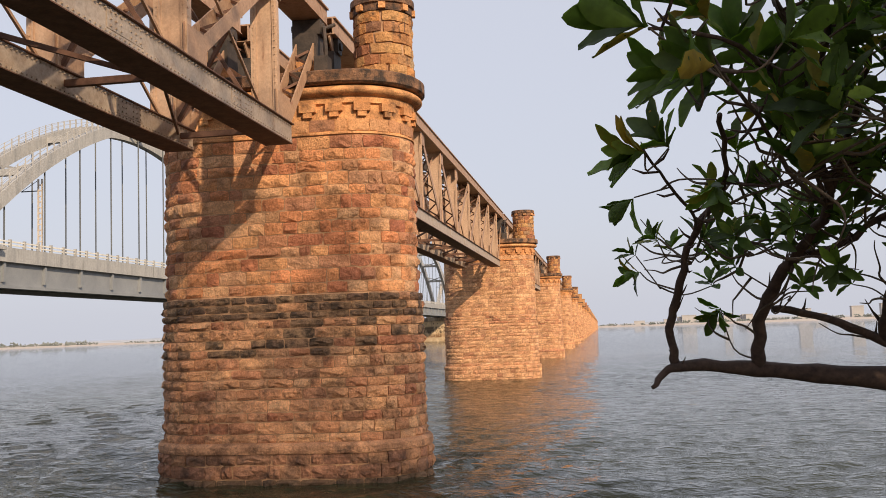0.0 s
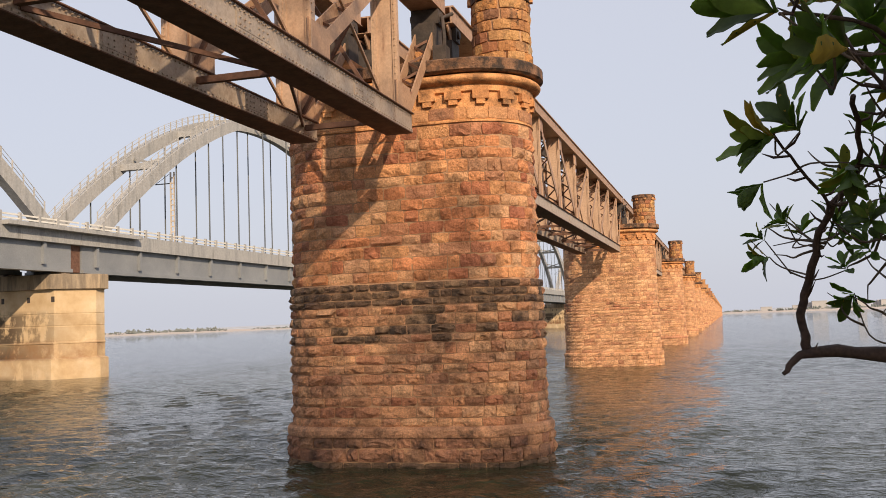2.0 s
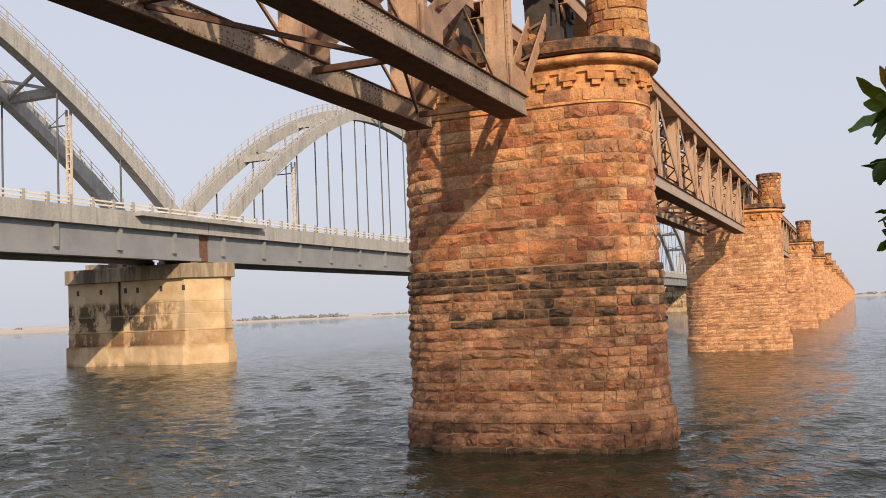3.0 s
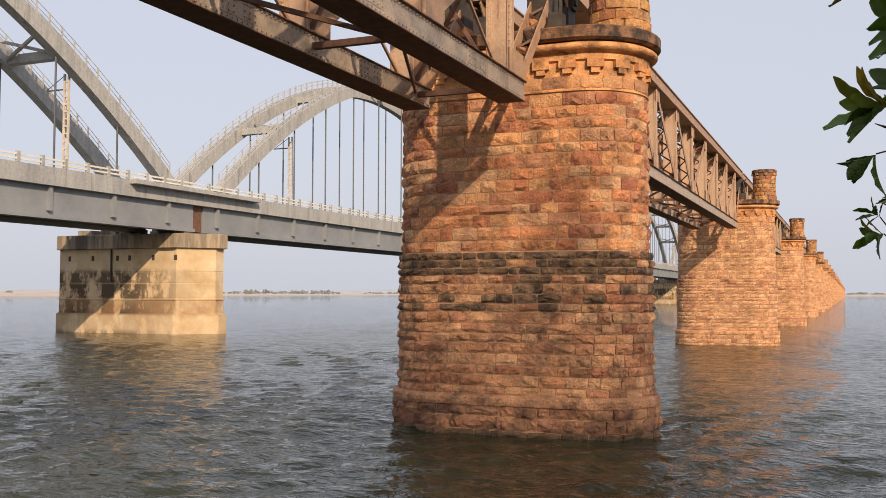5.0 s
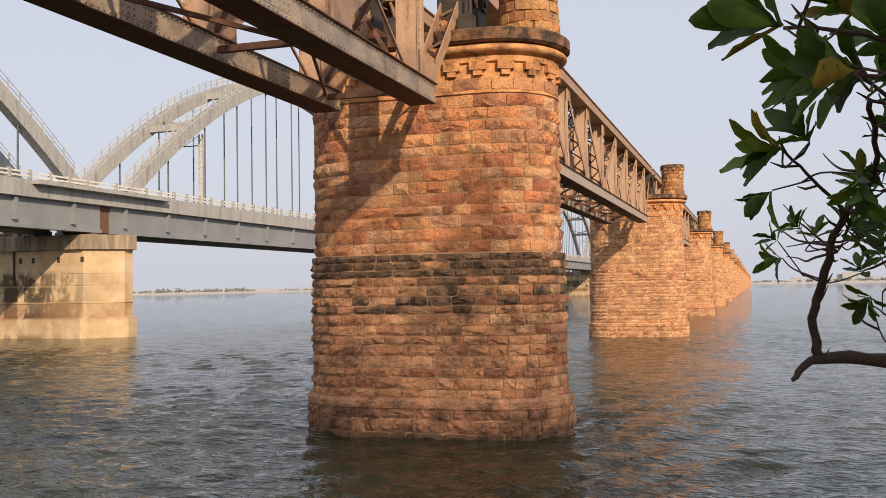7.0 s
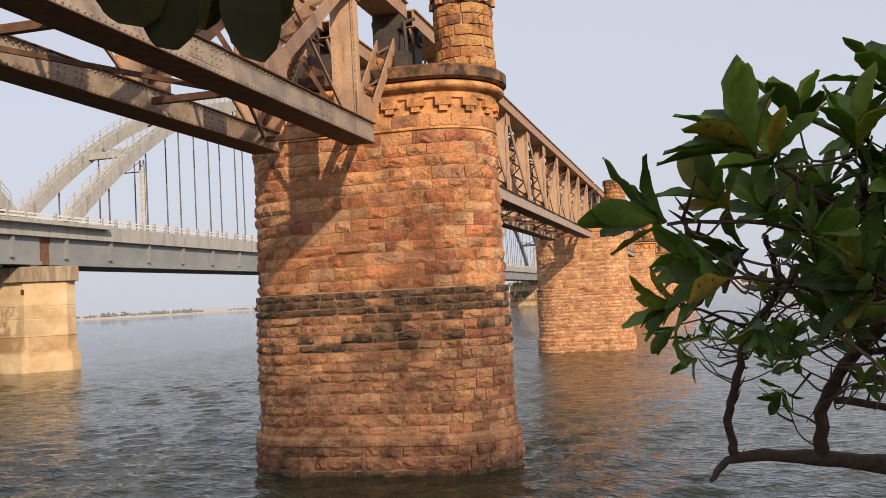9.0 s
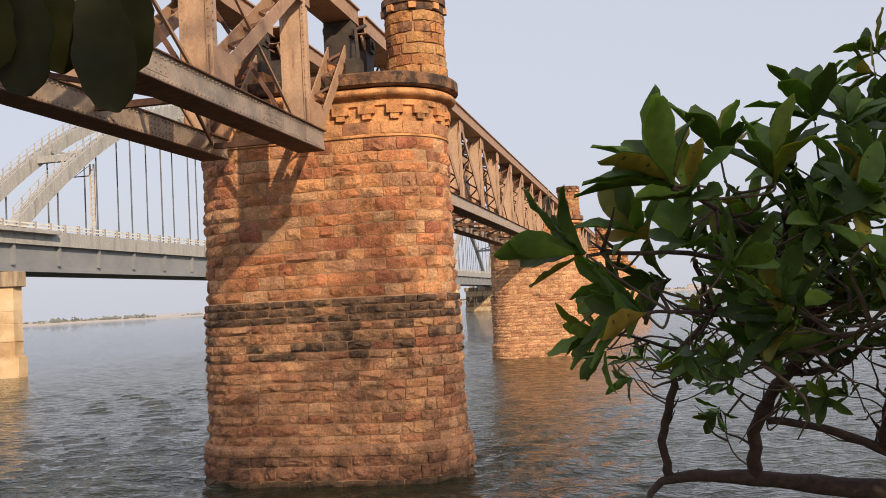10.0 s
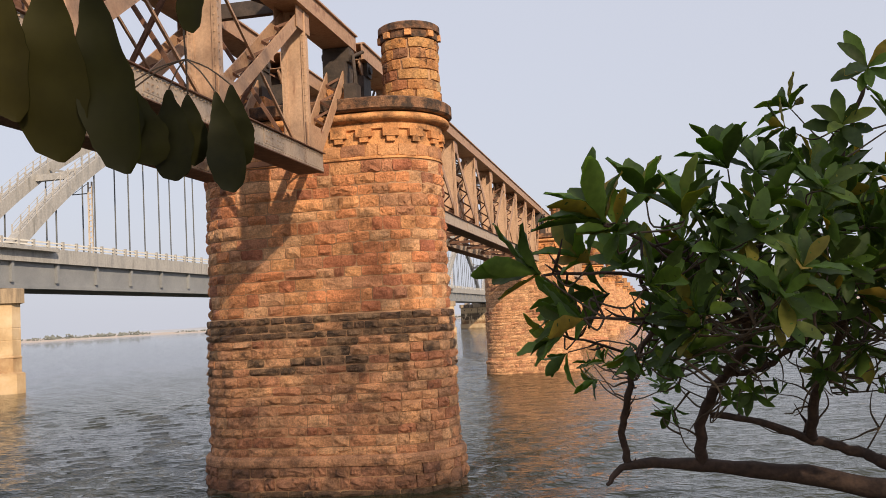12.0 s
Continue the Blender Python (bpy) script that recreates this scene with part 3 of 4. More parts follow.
        b.box(tuple(q - Vector((r, r, r))), tuple(q + Vector((r, r, r)) + o))


def build_span(detail=True):
    """A deck truss, its origin over the middle of the span at water level."""
    span = thing("truss_span", (TX, PY - SPAN / 2, 0), "riveted brown steel deck truss girder span", "bridge span", "steel truss spans of the old bridge")
    half = SPAN / 2 - 3.35
    n = 8
    ys = [-half + 0.7 + (2 * half - 1.4) * i / n for i in range(n + 1)]
    lo, lt, hi, ht = 7.77, 8.2, 11.4, 11.83
    for side in (-1, 1):
        x = side * 1.17
        b = Bits()
        b.box((x - 0.30, -half, lo + 0.02), (x - 0.27, half, lt)).box((x + 0.27, -half, lo + 0.02), (x + 0.30, half, lt))
        for s in (-1, 1):
            b.box((x + s * 0.301 - 0.012 * (s < 0), -half, lo + 0.02), (x + s * 0.301 + 0.012 * (s > 0), half, lo + 0.10))
        for i in range(n):
            m = (ys[i] + ys[i + 1]) / 2
            b.box((x + 0.302, m - 0.55, lo + 0.11), (x + 0.314, m + 0.55, lt - 0.02))
        chord = b.done("bottom_chord", steel, span, "pale weathered steel box chord with rivets")
        # the shade under the chord is put into this plate's dark colour
        Bits().box((x - 0.32, -half, lo), (x + 0.32, half, lo + 0.019)).done("soffit_plate", steel_rust_and_shade, chord, "plate under the chord, its shade painted dark")
        for s in (-1, 1):
            # dark strips paint the shadow line of the rivets
            Bits().box((x + s * 0.30 - 0.07 * (s < 0), -half, lt + 0.001), (x + s * 0.30 + 0.07 * (s > 0), half, lt + 0.022)).done("flange", steel_rust_and_shade, chord, "riveted flange angle, rivet shadow painted dark")
        if detail:
            r = Bits()
            y = half - 0.1
            while y > half - 17:
                for z in (lo + 0.06, lt - 0.05):
                    rivets(r, [(x + 0.314, y, z)], (1, 0, 0), 0.012)
                y -= 0.14
            for i in range(n - 4, n):
                m = (ys[i] + ys[i + 1]) / 2
                for dy in (-0.45, -0.3, -0.15, 0.15, 0.3, 0.45):
                    for z in (lo + 0.16, lo + 0.26, lo + 0.36):
                        rivets(r, [(x + 0.314, m + dy, z)], (1, 0, 0), 0.012)
            tagged(r.done("riveting", steel, chord), kind="stuff")
        t = Bits()
        top = SPAN / 2 - 0.3
        t.box((x - 0.34, -top, hi + 0.02), (x - 0.30, top, ht)).box((x + 0.30, -top, hi + 0.02), (x + 0.34, top, ht))
        t.box((x - 0.40, -top, ht + 0.001), (x + 0.40, top, ht + 0.04)).box((x - 0.38, -top, hi), (x + 0.38, top, hi + 0.019))
        t.done("top_chord", steel_dull, span, "rust-streaked steel top chord")
        for i, y in enumerate(ys):
            p = Bits()
            lattice_post(p, x, y, lt + 0.02, hi)
            post = p.done("post", steel_sunlit, span, "riveted steel post, warm sunlight put in as tan")
            if detail and i > n - 4:
                r = Bits()
                for k in range(20):
                    z = lt + 0.15 + k * 0.155
                    rivets(r, [(x - 0.24, y - 0.182, z), (x + 0.24, y - 0.182, z)], (0, -1, 0), 0.013)
                    rivets(r, [(x + 0.232, y, z)], (1, 0, 0), 0.013)
                tagged(r.done("riveting", steel_sunlit, post), kind="stuff")
        # diagonals fall from the outer posts' heads towards mid-span
        pairs = [(ys[i], hi, ys[i + 1], lt) if i < n / 2 else (ys[i + 1], hi, ys[i], lt) for i in range(n)]
        pairs += [(half + 3.0, hi, half - 0.1, lt), (-half - 3.0, hi, -half + 0.1, lt)]
        for y0, z0, y1, z1 in pairs:
            d = Bits()
            for s in (-0.22, 0.22):
                d.bar((x + s, y0, z0), (x + s, y1, z1), 0.035, 0.28)
            diag = d.done("diagonal", steel_dull, span, "paired rusty flat diagonals")
            lace = Bits()
            count = 12
            for k in range(count):
                f0, f1 = k / count, (k + 1) / count
                sgn = 1 if k % 2 else -1
                p0, p1 = Vector((x + 0.2 * sgn, y0 + (y1 - y0) * f0, z0 + (z1 - z0) * f0)), Vector((x - 0.2 * sgn, y0 + (y1 - y0) * f1, z0 + (z1 - z0) * f1))
                lace.bar(p0, p1, 0.06, 0.012, (0, 0, 1))
            tagged(lace.done("lacing", steel_rust_and_shade, diag, "thin rusty lacing bars"), kind="stuff")
        # light counter diagonals
        for i in range(n):
            a, c = (ys[i], ys[i + 1]) if i >= n / 2 else (ys[i + 1], ys[i])
            Bits().bar((x - 0.08, a, hi - 0.1), (x - 0.08, c, lt + 0.1), 0.05, 0.06).done("counter_bar", steel_dull, span)
        # gussets at the joints
        for i, y in enumerate(ys):
            for s in (-0.262, 0.262):
                d = 0.5 if i > n / 2 else -0.5
                if i == n / 2:
                    d = 0
                g = Bits()
                g.bar((x + s, y + d * 0.5, lt + 0.023), (x + s, y + d * 0.5, lt + 0.62), 0.016, 0.95, (1, 0, 0))
                g.done("gusset", steel_dull, span)
                g = Bits()
                g.bar((x + s, y - d * 0.4, hi - 0.5), (x + s, y - d * 0.4, hi - 0.001), 0.016, 0.85, (1, 0, 0))
                g.done("gusset", steel_dull, span)
    # cross frames and wind bracing between the trusses
    for i, y in enumerate(ys):
        Bits().box((-0.84, y - 0.06, lo + 0.14), (0.84, y + 0.06, lo + 0.26)).done("cross_strut", steel_rust_and_shade, span, "rusty cross strut")
        Bits().box((-0.80, y - 0.1, hi + 0.05), (0.80, y + 0.1, hi + 0.4)).done("floor_beam", steel_black, span, "black floor beam")
        x = Bits()
        x.bar((-0.9, y, lt + 0.1), (0.9, y, hi - 0.1), 0.08, 0.08, (0, 1, 0)).bar((0.9, y + 0.09, lt + 0.1), (-0.9, y + 0.09, hi - 0.1), 0.08, 0.08, (0, 1, 0))
        x.done("sway_brace", steel_rust_and_shade, span)
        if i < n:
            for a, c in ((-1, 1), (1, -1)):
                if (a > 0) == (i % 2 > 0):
                    Bits().bar((0.86 * a, y + 0.1, lo + 0.2 + 0.05 * a), (0.86 * c, ys[i + 1] - 0.1, lo + 0.2 + 0.05 * a), 0.08, 0.05, (0, 0, 1)).done("wind_brace", steel_rust_and_shade, span, "rust-red wind brace")
                Bits().bar((0.82 * a, y + 0.1, hi + 0.2 + 0.05 * a), (0.82 * c, ys[i + 1] - 0.1, hi + 0.2 + 0.05 * a), 0.09, 0.05, (0, 0, 1)).done("wind_brace", steel_black, span)
    return span


def build_far_span():
    """A span too far off to tell its bars apart: chords, posts and diagonals only."""
    span = thing("truss_span", (TX, PY + SPAN * 4.5, 0), "distant brown steel deck truss span", "bridge span", "steel truss spans of the old bridge")
    half, n = SPAN / 2 - 3.35, 8
    ys = [-half + 0.7 + (2 * half - 1.4) * i / n for i in range(n + 1)]
    for side in (-1, 1):
        x = side * 1.17
        Bits().box((x - 0.3, -half, 7.77), (x + 0.3, half, 8.2)).done("bottom_chord", steel, span)
        Bits().box((x - 0.36, -half - 3, 11.4), (x + 0.36, half + 3, 11.86)).done("top_chord", steel_dull, span)
        web = Bits()
        for i, y in enumerate(ys):
            web.box((x - 0.23, y - 0.17, 8.2), (x + 0.23, y + 0.17, 11.4))
            if i < n:
                a, c = (y, ys[i + 1]) if i < n / 2 else (ys[i + 1], y)
                web.bar((x, a, 11.4), (x, c, 8.2), 0.4, 0.25)
        web.done("web", steel_dull, span)
    return span


def build_spans():
    build_span(True)
    far = build_span(False)
    far.location.y += SPAN
    for k in range(2, 4):
        copy_thing(far, pose(TX, PY - SPAN / 2 + SPAN * k, 0))
    last = build_far_span()
    last.location.y = PY - SPAN / 2 + SPAN * 4
    for k in range(5, 34):
        copy_thing(last, pose(TX, PY - SPAN / 2 + SPAN * k, 0))


build_spans()


# ---- the arch bridge ----
ARCH_SPAN = 90.6
ARCH_Y = 69.2
ARCH_X = -51.3               # near edge of its deck


def arch_place(k):
    """The pose at pier k of the arch bridge; local y runs along the bridge."""
    m = Matrix.Translation((ARCH_X, ARCH_Y, 0))
    return m @ Matrix.Translation((0, ARCH_SPAN * k, 0))


def build_arch_pier():
    pier = thing("concrete_pier", (0, 0, 0), "stained buff concrete pier of the arch bridge", "bridge pier", "concrete piers of the arch bridge")
    hx, hy, cx = 7.58, 2.85, -5.78
    Bits().rounded(cx, 0, hx, hy, (0.25, 2.3), [(0.35, -1), (0.35, 1.6), (0.03, 1.72), (0.03, 2.82), (0.09, 2.85), (0.09, 2.95), (0.0, 3.0), (0.0, 4.22), (-0.03, 4.24), (-0.03, 4.29), (0.0, 4.31), (0.0, 5.2), (-0.03, 5.22), (-0.03, 5.27), (0.0, 5.29), (0.0, 7.3)], 1).done("shaft", pier_concrete, pier, "buff concrete shaft with dark water stains")
    Bits().rounded(cx, 0, hx, hy, (0.25, 2.3), [(0.0, 7.2), (0.4, 7.25), (0.4, 8.4), (0.3, 8.45), (-2.2, 8.47)], 1).done("pier_cap", cap_concrete, pier, "blackened overhanging pier cap")
    for x in (-0.9, -5.6):
        for y in (-1.5, 1.5):
            Bits().box((x - 0.5, y - 0.5, 8.46), (x + 0.5, y + 0.5, 8.66)).done("bearing", cap_concrete, pier)
    for x in (-6.6, -8.6, -11.2):
        Bits().box((x - 0.8, -1.9, 8.46), (x + 0.8, -0.3, 8.95)).done("pedestal", cap_concrete, pier, "old dark concrete pedestal")
    # solid black blocks paint the shade inside the drain holes
    for x in (-12.0, -9.4, -6.7, -5.4, -2.9, -0.6):
        Bits().box((x - 0.14, -hy - 0.02, 6.2), (x + 0.14, -hy + 0.2, 6.65)).done("drain_hole", steel_black, pier)
    Bits().box((-1.1, -0.62, 8.7), (-0.62, 0.62, 10.94)).done("end_plate", steel_rust_and_shade, pier, "rusty plate between the girder ends")
    pipe = Bits().tube([(-7.3, -hy - 0.1, 7.6), (-7.3, -hy - 0.1, 4.4)], [0.08, 0.08], 6)
    pipe.done("drain_pipe", steel_black, pier)
    ladder = Bits().bar((-6.9, -2.2, 8.46), (-6.5, -2.2, 9.3), 0.05, 0.05).bar((-6.5, -2.2, 8.46), (-6.1, -2.2, 9.3), 0.05, 0.05)
    for k in range(4):
        ladder.box((-6.85 + k * 0.1, -2.22, 8.6 + k * 0.2), (-6.45 + k * 0.1, -2.18, 8.64 + k * 0.2))
    ladder.done("ladder", steel_black, pier)
    return pier


def build_arch_span():
    """One bowstring span from y = 0 to ARCH_SPAN, its near deck edge at x = 0."""
    span = thing("arch_span", (0, 0, 0), "grey concrete bowstring arch span with dark hangers", "arch bridge", "bowstring arch spans")
    L = ARCH_SPAN
    foot, deck, top = 3.95, 12.7, 29.2
    for x in (-0.75, -5.75):
        g = Bits().box((x - 0.25, 0.7, 8.95), (x + 0.25, L - 0.7, 10.95)).box((x - 0.45, 0.7, 8.65), (x + 0.45, L - 0.7, 8.949))
        girder = g.done("girder", girder_grey, span, "grey painted tie girder")
        for k in range(14):
            y = 2.55 + k * 6.45
            s = Bits().box((x + 0.251, y - 0.16, 9.2), (x + 0.55, y + 0.16, 10.94))
            s.done("stiffener", girder_grey, girder)
    Bits().box((-6.5, 0.06, 10.96), (0.0, L - 0.06, 11.35)).done("deck", concrete, span, "pale concrete deck slab")
    for x0 in (-6.5, -0.3):
        Bits().box((x0, 0.06, 11.351), (x0 + 0.3, L - 0.06, 12.25)).done("edge_beam", concrete, span, "pale streaked concrete edge beam")
    for y, w in ((0.07, 7.85), (L - 9.3, 9.2)):
        Bits().box((0.001, y, 11.92), (0.7, y + w, 12.24)).done("refuge", concrete, span, "projecting concrete refuge slab")

    def curve(y):
        u = (y - L / 2) / (L / 2 - foot)
        return deck + (top - deck) * (1 - u * u)
    for x in (-0.85, -6.2):
        v, f = [], []
        m = 44
        for i in range(m + 1):
            y = foot - 0.8 + (L - 2 * foot + 1.6) * i / m
            z = curve(y)
            dz = (curve(y + 0.1) - curve(y - 0.1)) / 0.2
            nn = Vector((0, -dz, 1)).normalized()
            for sx, sn in ((-0.42, -0.6), (0.42, -0.6), (0.42, 0.62), (-0.42, 0.62)):
                v.append((x + sx, y + nn.y * sn, z + nn.z * sn))
            if i:
                k = (i - 1) * 4
                for j in range(4):
                    f.append((k + j, k + (j + 1) % 4, k + 4 + (j + 1) % 4, k + 4 + j))
        rib = mesh_object("arch_rib", v, f, concrete, span, "massive grey concrete arch rib")
        rail = Bits()
        for s in (-0.38, 0.38):
            prev = None
            for i in range(69):
                y = foot + (L - 2 * foot) * i / 68
                z = curve(y) + 0.6
                rail.box((x + s - 0.045, y - 0.045, z - 0.2), (x + s + 0.045, y + 0.045, z + 0.95))
                for h in (0.5, 0.9):
                    if prev:
                        rail.bar((x + s, prev[0], prev[1] + h), (x + s, y, z + h), 0.035, 0.035)
                prev = (y, z)
        tagged(rail.done("rib_railing", rail_grey, rib, "thin pale railing on the rib"), kind="stuff")
        for k in range(-6, 6):
            y = L / 2 + 6.45 * (k + 0.5)
            z = curve(y) - 0.5
            Bits().tube([(x, y, 11.6), (x, y, z)], [0.075, 0.075], 6).done("hanger", dark_cable, span, "dark vertical hanger")
    for y in (14.4, 25.0, 35.5, L / 2, L - 35.5, L - 25.0, L - 15.6):
        z = curve(y)
        way = 1 if y < L / 2 else -1
        y0, y1 = y + 0.36 * way, y + 2.0 * way
        strut = Bits().box((-5.77, y - 0.35, z - 0.35), (-1.28, y + 0.35, z + 0.3))
        strut.bar((-1.3, y0, z), (-5.75, y1, curve(y1)), 0.22, 0.22, (0, 0, 1)).bar((-5.75, y0, z), (-1.3, y1, curve(y1)), 0.22, 0.2, (0, 0, 1))
        strut.done("arch_strut", concrete, span, "concrete strut between ribs")
    first = None
    for k in range(int(L / 2.17)):
        y = 0.9 + k * 2.17
        if first is None:
            first = Bits().box((-0.2, -0.12, 12.251), (0.02, 0.12, 12.98)).done("railing_post", concrete, span)
            ob = first
        else:
            ob = new("railing_post", first.data)
            ob.parent = span
        ob.location.y = y
    for z in (12.42, 12.72):
        Bits().box((-0.12, 0.2, z), (-0.04, L - 0.2, z + 0.13)).done("rail", white_metal, span, "whitewashed concrete hand rail")
    for y in (16.9, L - 14.3):
        x = -1.7
        mst = Bits()
        for s in (-0.2, 0.2):
            mst.box((x + s - 0.06, y - 0.08, 11.351), (x + s + 0.06, y + 0.08, 19.6))
        for k in range(14):
            z = 11.8 + k * 0.55
            mst.box((x - 0.14, y - 0.05, z), (x + 0.14, y + 0.05, z + 0.12))
        mst.done("electric_mast", mast_paint, span, "pale lattice mast for overhead wires")
        arm = Bits().box((x - 2.0, y - 0.03, 18.4), (x - 0.261, y + 0.03, 18.5)).bar((x - 0.2, y, 19.5), (x - 1.9, y, 18.5), 0.04, 0.04, (0, 1, 0))
        arm.done("mast_arm", dark_cable, span)
    return span


def build_arch_bridge():
    p = build_arch_pier()
    s = build_arch_span()
    for k in range(0, 7):
        if k:
            copy_thing(p, arch_place(k))
            copy_thing(s, arch_place(k))
    copy_thing(s, arch_place(-1))
    copy_thing(p, arch_place(-1))
    p.matrix_world = arch_place(0)
    s.matrix_world = arch_place(0)


build_arch_bridge()


# ---- banks and distance ----
def far_bank(name, start, end, depth, height, mat, label, seed):
    """A low bank from start to end, sloping up away from the water."""
    a, b = Vector(start), Vector(end)
    side = Vector((0, 0, 1)).cross(b - a).normalized()
    v, f = [], []
    n = 120
    for i in range(n + 1):
        p = a.lerp(b, i / n)
        w = 14 * noise.noise(Vector((i * 0.11, seed, 0))) + 5 * noise.noise(Vector((i * 0.4, seed, 3)))
        for dist, z in ((w, -0.5), (w + depth * 0.12, height * 0.45), (w + depth * 0.4, height), (depth, height * 1.2)):
            q = p + side * dist
            v.append((q.x, q.y, z * (1 + 0.3 * noise.noise(Vector((i * 0.2, dist, seed))))))
        if i:
            for j in range(3):
                k = (i - 1) * 4 + j
                f.append((k, k + 1, k + 5, k + 4))
    return tagged(mesh_object(name, v, f, mat, None, "", True), label, "river bank", kind="structure")


far_bank("bank", (-640, 330, 0), (-1300, 3300, 0), 300, 4.2, sand, "pale sandy far river bank", 2)
far_bank("bank.001", (-1300, 3300, 0), (-500, 3360, 0), 300, 4.5, sand, "pale sandy far river bank", 7)
far_bank("bank.002", (-600, 3300, 0), (1200, 300, 0), 300, 4.0, sand, "distant hazy river bank", 5)


def far_trees(start, end, count, height, seed, label):
    """A low irregular line of far tree crowns, joined."""
    rnd = random.Random(seed)
    a, b = Vector(start), Vector(end)
    v, f = [], []
    for i in range(count):
        u = rnd.random()
        dens = noise.noise(Vector((u * 9, seed, 0)))
        if dens < -0.05 and rnd.random() < 0.85:
            continue
        p = a.lerp(b, u) + Vector((rnd.uniform(-25, 25), rnd.uniform(-25, 25), 0))
        h = height * rnd.uniform(0.4, 1.0) * (0.6 + max(0, dens))
        for j in range(14):
            c = p + Vector((rnd.uniform(-1, 1) * h * 0.9, rnd.uniform(-1, 1) * h * 0.9, 2 + h * rnd.uniform(0.1, 1.0)))
            s = h * rnd.uniform(0.2, 0.4)
            k = len(v)
            for q in ((1, 0, 0), (-1, 0, 0), (0, 1, 0), (0, -1, 0), (0, 0, 0.8), (0, 0, -0.8)):
                v.append(tuple(c + Vector(q) * s * rnd.uniform(0.7, 1.3)))
            f += [tuple(k + n for n in t) for t in ((0, 2, 4), (2, 1, 4), (1, 3, 4), (3, 0, 4), (2, 0, 5), (1, 2, 5), (3, 1, 5), (0, 3, 5))]
    return tagged(mesh_object("far_trees", v, f, far_green), label, "trees", kind="stuff")


far_trees((-720, 330, 0), (-1380, 3300, 0), 240, 9, 3, "low hazy treeline along the sandy bank")
far_trees((-1300, 3380, 0), (-380, 3420, 0), 160, 13, 8, "distant treeline beyond the river")
far_trees((-450, 3280, 0), (1290, 400, 0), 420, 11, 12, "pale distant treeline on the horizon")


def far_hills():
    """A low ridge beyond the river, the distance haze painted into its pale colour."""
    v, f = [], []
    n = 160
    for i in range(n + 1):
        a = radians(-52 + 78 * i / n)
        h = 7 + 26 * max(0, noise.noise(Vector((i * 0.045, 4, 0))) + 0.25) + 5 * noise.noise(Vector((i * 0.3, 1, 0)))
        for r, z in ((4050, -4), (4200, h * 0.6), (4400, h), (4600, h * 0.4)):
            v.append((r * math.sin(a), r * math.cos(a), z))
        if i:
            for j in range(3):
                k = (i - 1) * 4 + j
                f.append((k, k + 1, k + 5, k + 4))
    tagged(mesh_object("backdrop", v, f, hazed_hill, None, "", True), "pale hazy hills beyond the river", "hills", kind="structure")


far_hills()


def far_houses():
    rnd = random.Random(9)
    for i in range(26):
        u = rnd.random()
        p = Vector((-300, 3200, 0)).lerp(Vector((700, 1550, 0)), u)
        w, d, h = rnd.uniform(14, 34), 14, rnd.uniform(9, 26)
        house = thing("far_house", (p.x, p.y, 2.5), "pale distant block of houses above the bank", "building", "far town buildings")
        Bits().box((-w / 2, -d / 2, 0), (w / 2, d / 2, h)).done("wall", far_wall, house)
        Bits().box((-w / 2 - 0.6, -d / 2 - 0.6, h + 0.01), (w / 2 + 0.6, d / 2 + 0.6, h + 1)).done("roof", far_wall, house)


far_houses()


def near_bank():
    v, f = [], []
    nx, ny = 60, 24
    for j in range(ny + 1):
        for i in range(nx + 1):
            x, y = -90 + 190 * i / nx, -70 + 74 * j / ny
            edge = 2.4 + 1.0 * noise.noise(Vector((x * 0.2, 0, 0)))
            d = edge - y - max(0, (-x - 3)) * 0.5 + max(0, x - 3) * 0.25
            z = -0.6 + 2.9 / (1 + math.exp(-(d - 1.6) * 0.9)) + 0.12 * noise.noise(Vector((x * 0.6, y * 0.6, 1)))
            v.append((x, y, z))
    w = nx + 1
    for j in range(ny):
        for i in range(nx):
            a = j * w + i
            f.append((a, a + 1, a + w + 1, a + w))
    return tagged(mesh_object("ground", v, f, earth, None, "", True), "brown earth river bank underfoot", "ground", kind="structure")


near_bank()


# ---- the bush over the water ----
def leaf_shape(seed, blunt=False):
    """One obovate leaf along +y: two halves folded along the midrib, drooping."""
    rnd = random.Random(seed)
    rows = 10
    widths = [0.18 * max(0.12, math.sin(math.pi * min(1, (i / (rows - 1)) ** 1.5 * 0.97 + 0.02)) ** 0.75) for i in range(rows)]
    widths[0], widths[-1] = 0.02, 0.03
    if blunt:
        steps = [i / 19 for i in range(20)]
        widths = [0.012 + 0.185 * min(1, u / 0.55) ** 0.85 * max(0, 1 - max(0, (u - 0.55) / 0.45) ** 2.8) ** 0.5 for u in steps]
    v, f = [], []
    droop, fold, twist = rnd.uniform(-0.05, 0.3), rnd.uniform(0.15, 0.5), rnd.uniform(-0.2, 0.2)
    for i, w in enumerate(widths):
        u = i / (len(widths) - 1)
        z = -droop * u * u
        for s in (-1, 0, 1):
            ww = w * (rnd.uniform(0.93, 1.04) if blunt else rnd.uniform(0.93, 1.06))
            v.append((s * ww + twist * 0.3 * u * u, u, z + abs(s) * (ww * fold + 0.02 * math.sin(u * 19 + s)) + s * ww * twist * u))
        if i:
            k = (i - 1) * 3
            f += [(k, k + 1, k + 4, k + 3), (k + 1, k + 2, k + 5, k + 4)]
    n = len(v)
    v += [(x, y, z - 0.012) for x, y, z in v]
    f += [tuple(n + i for i in q[::-1]) for q in f]
    return v, f


LEAVES = [leaf_shape(s) for s in range(7)]
BROAD_LEAVES = [leaf_shape(s, True) for s in range(7)]


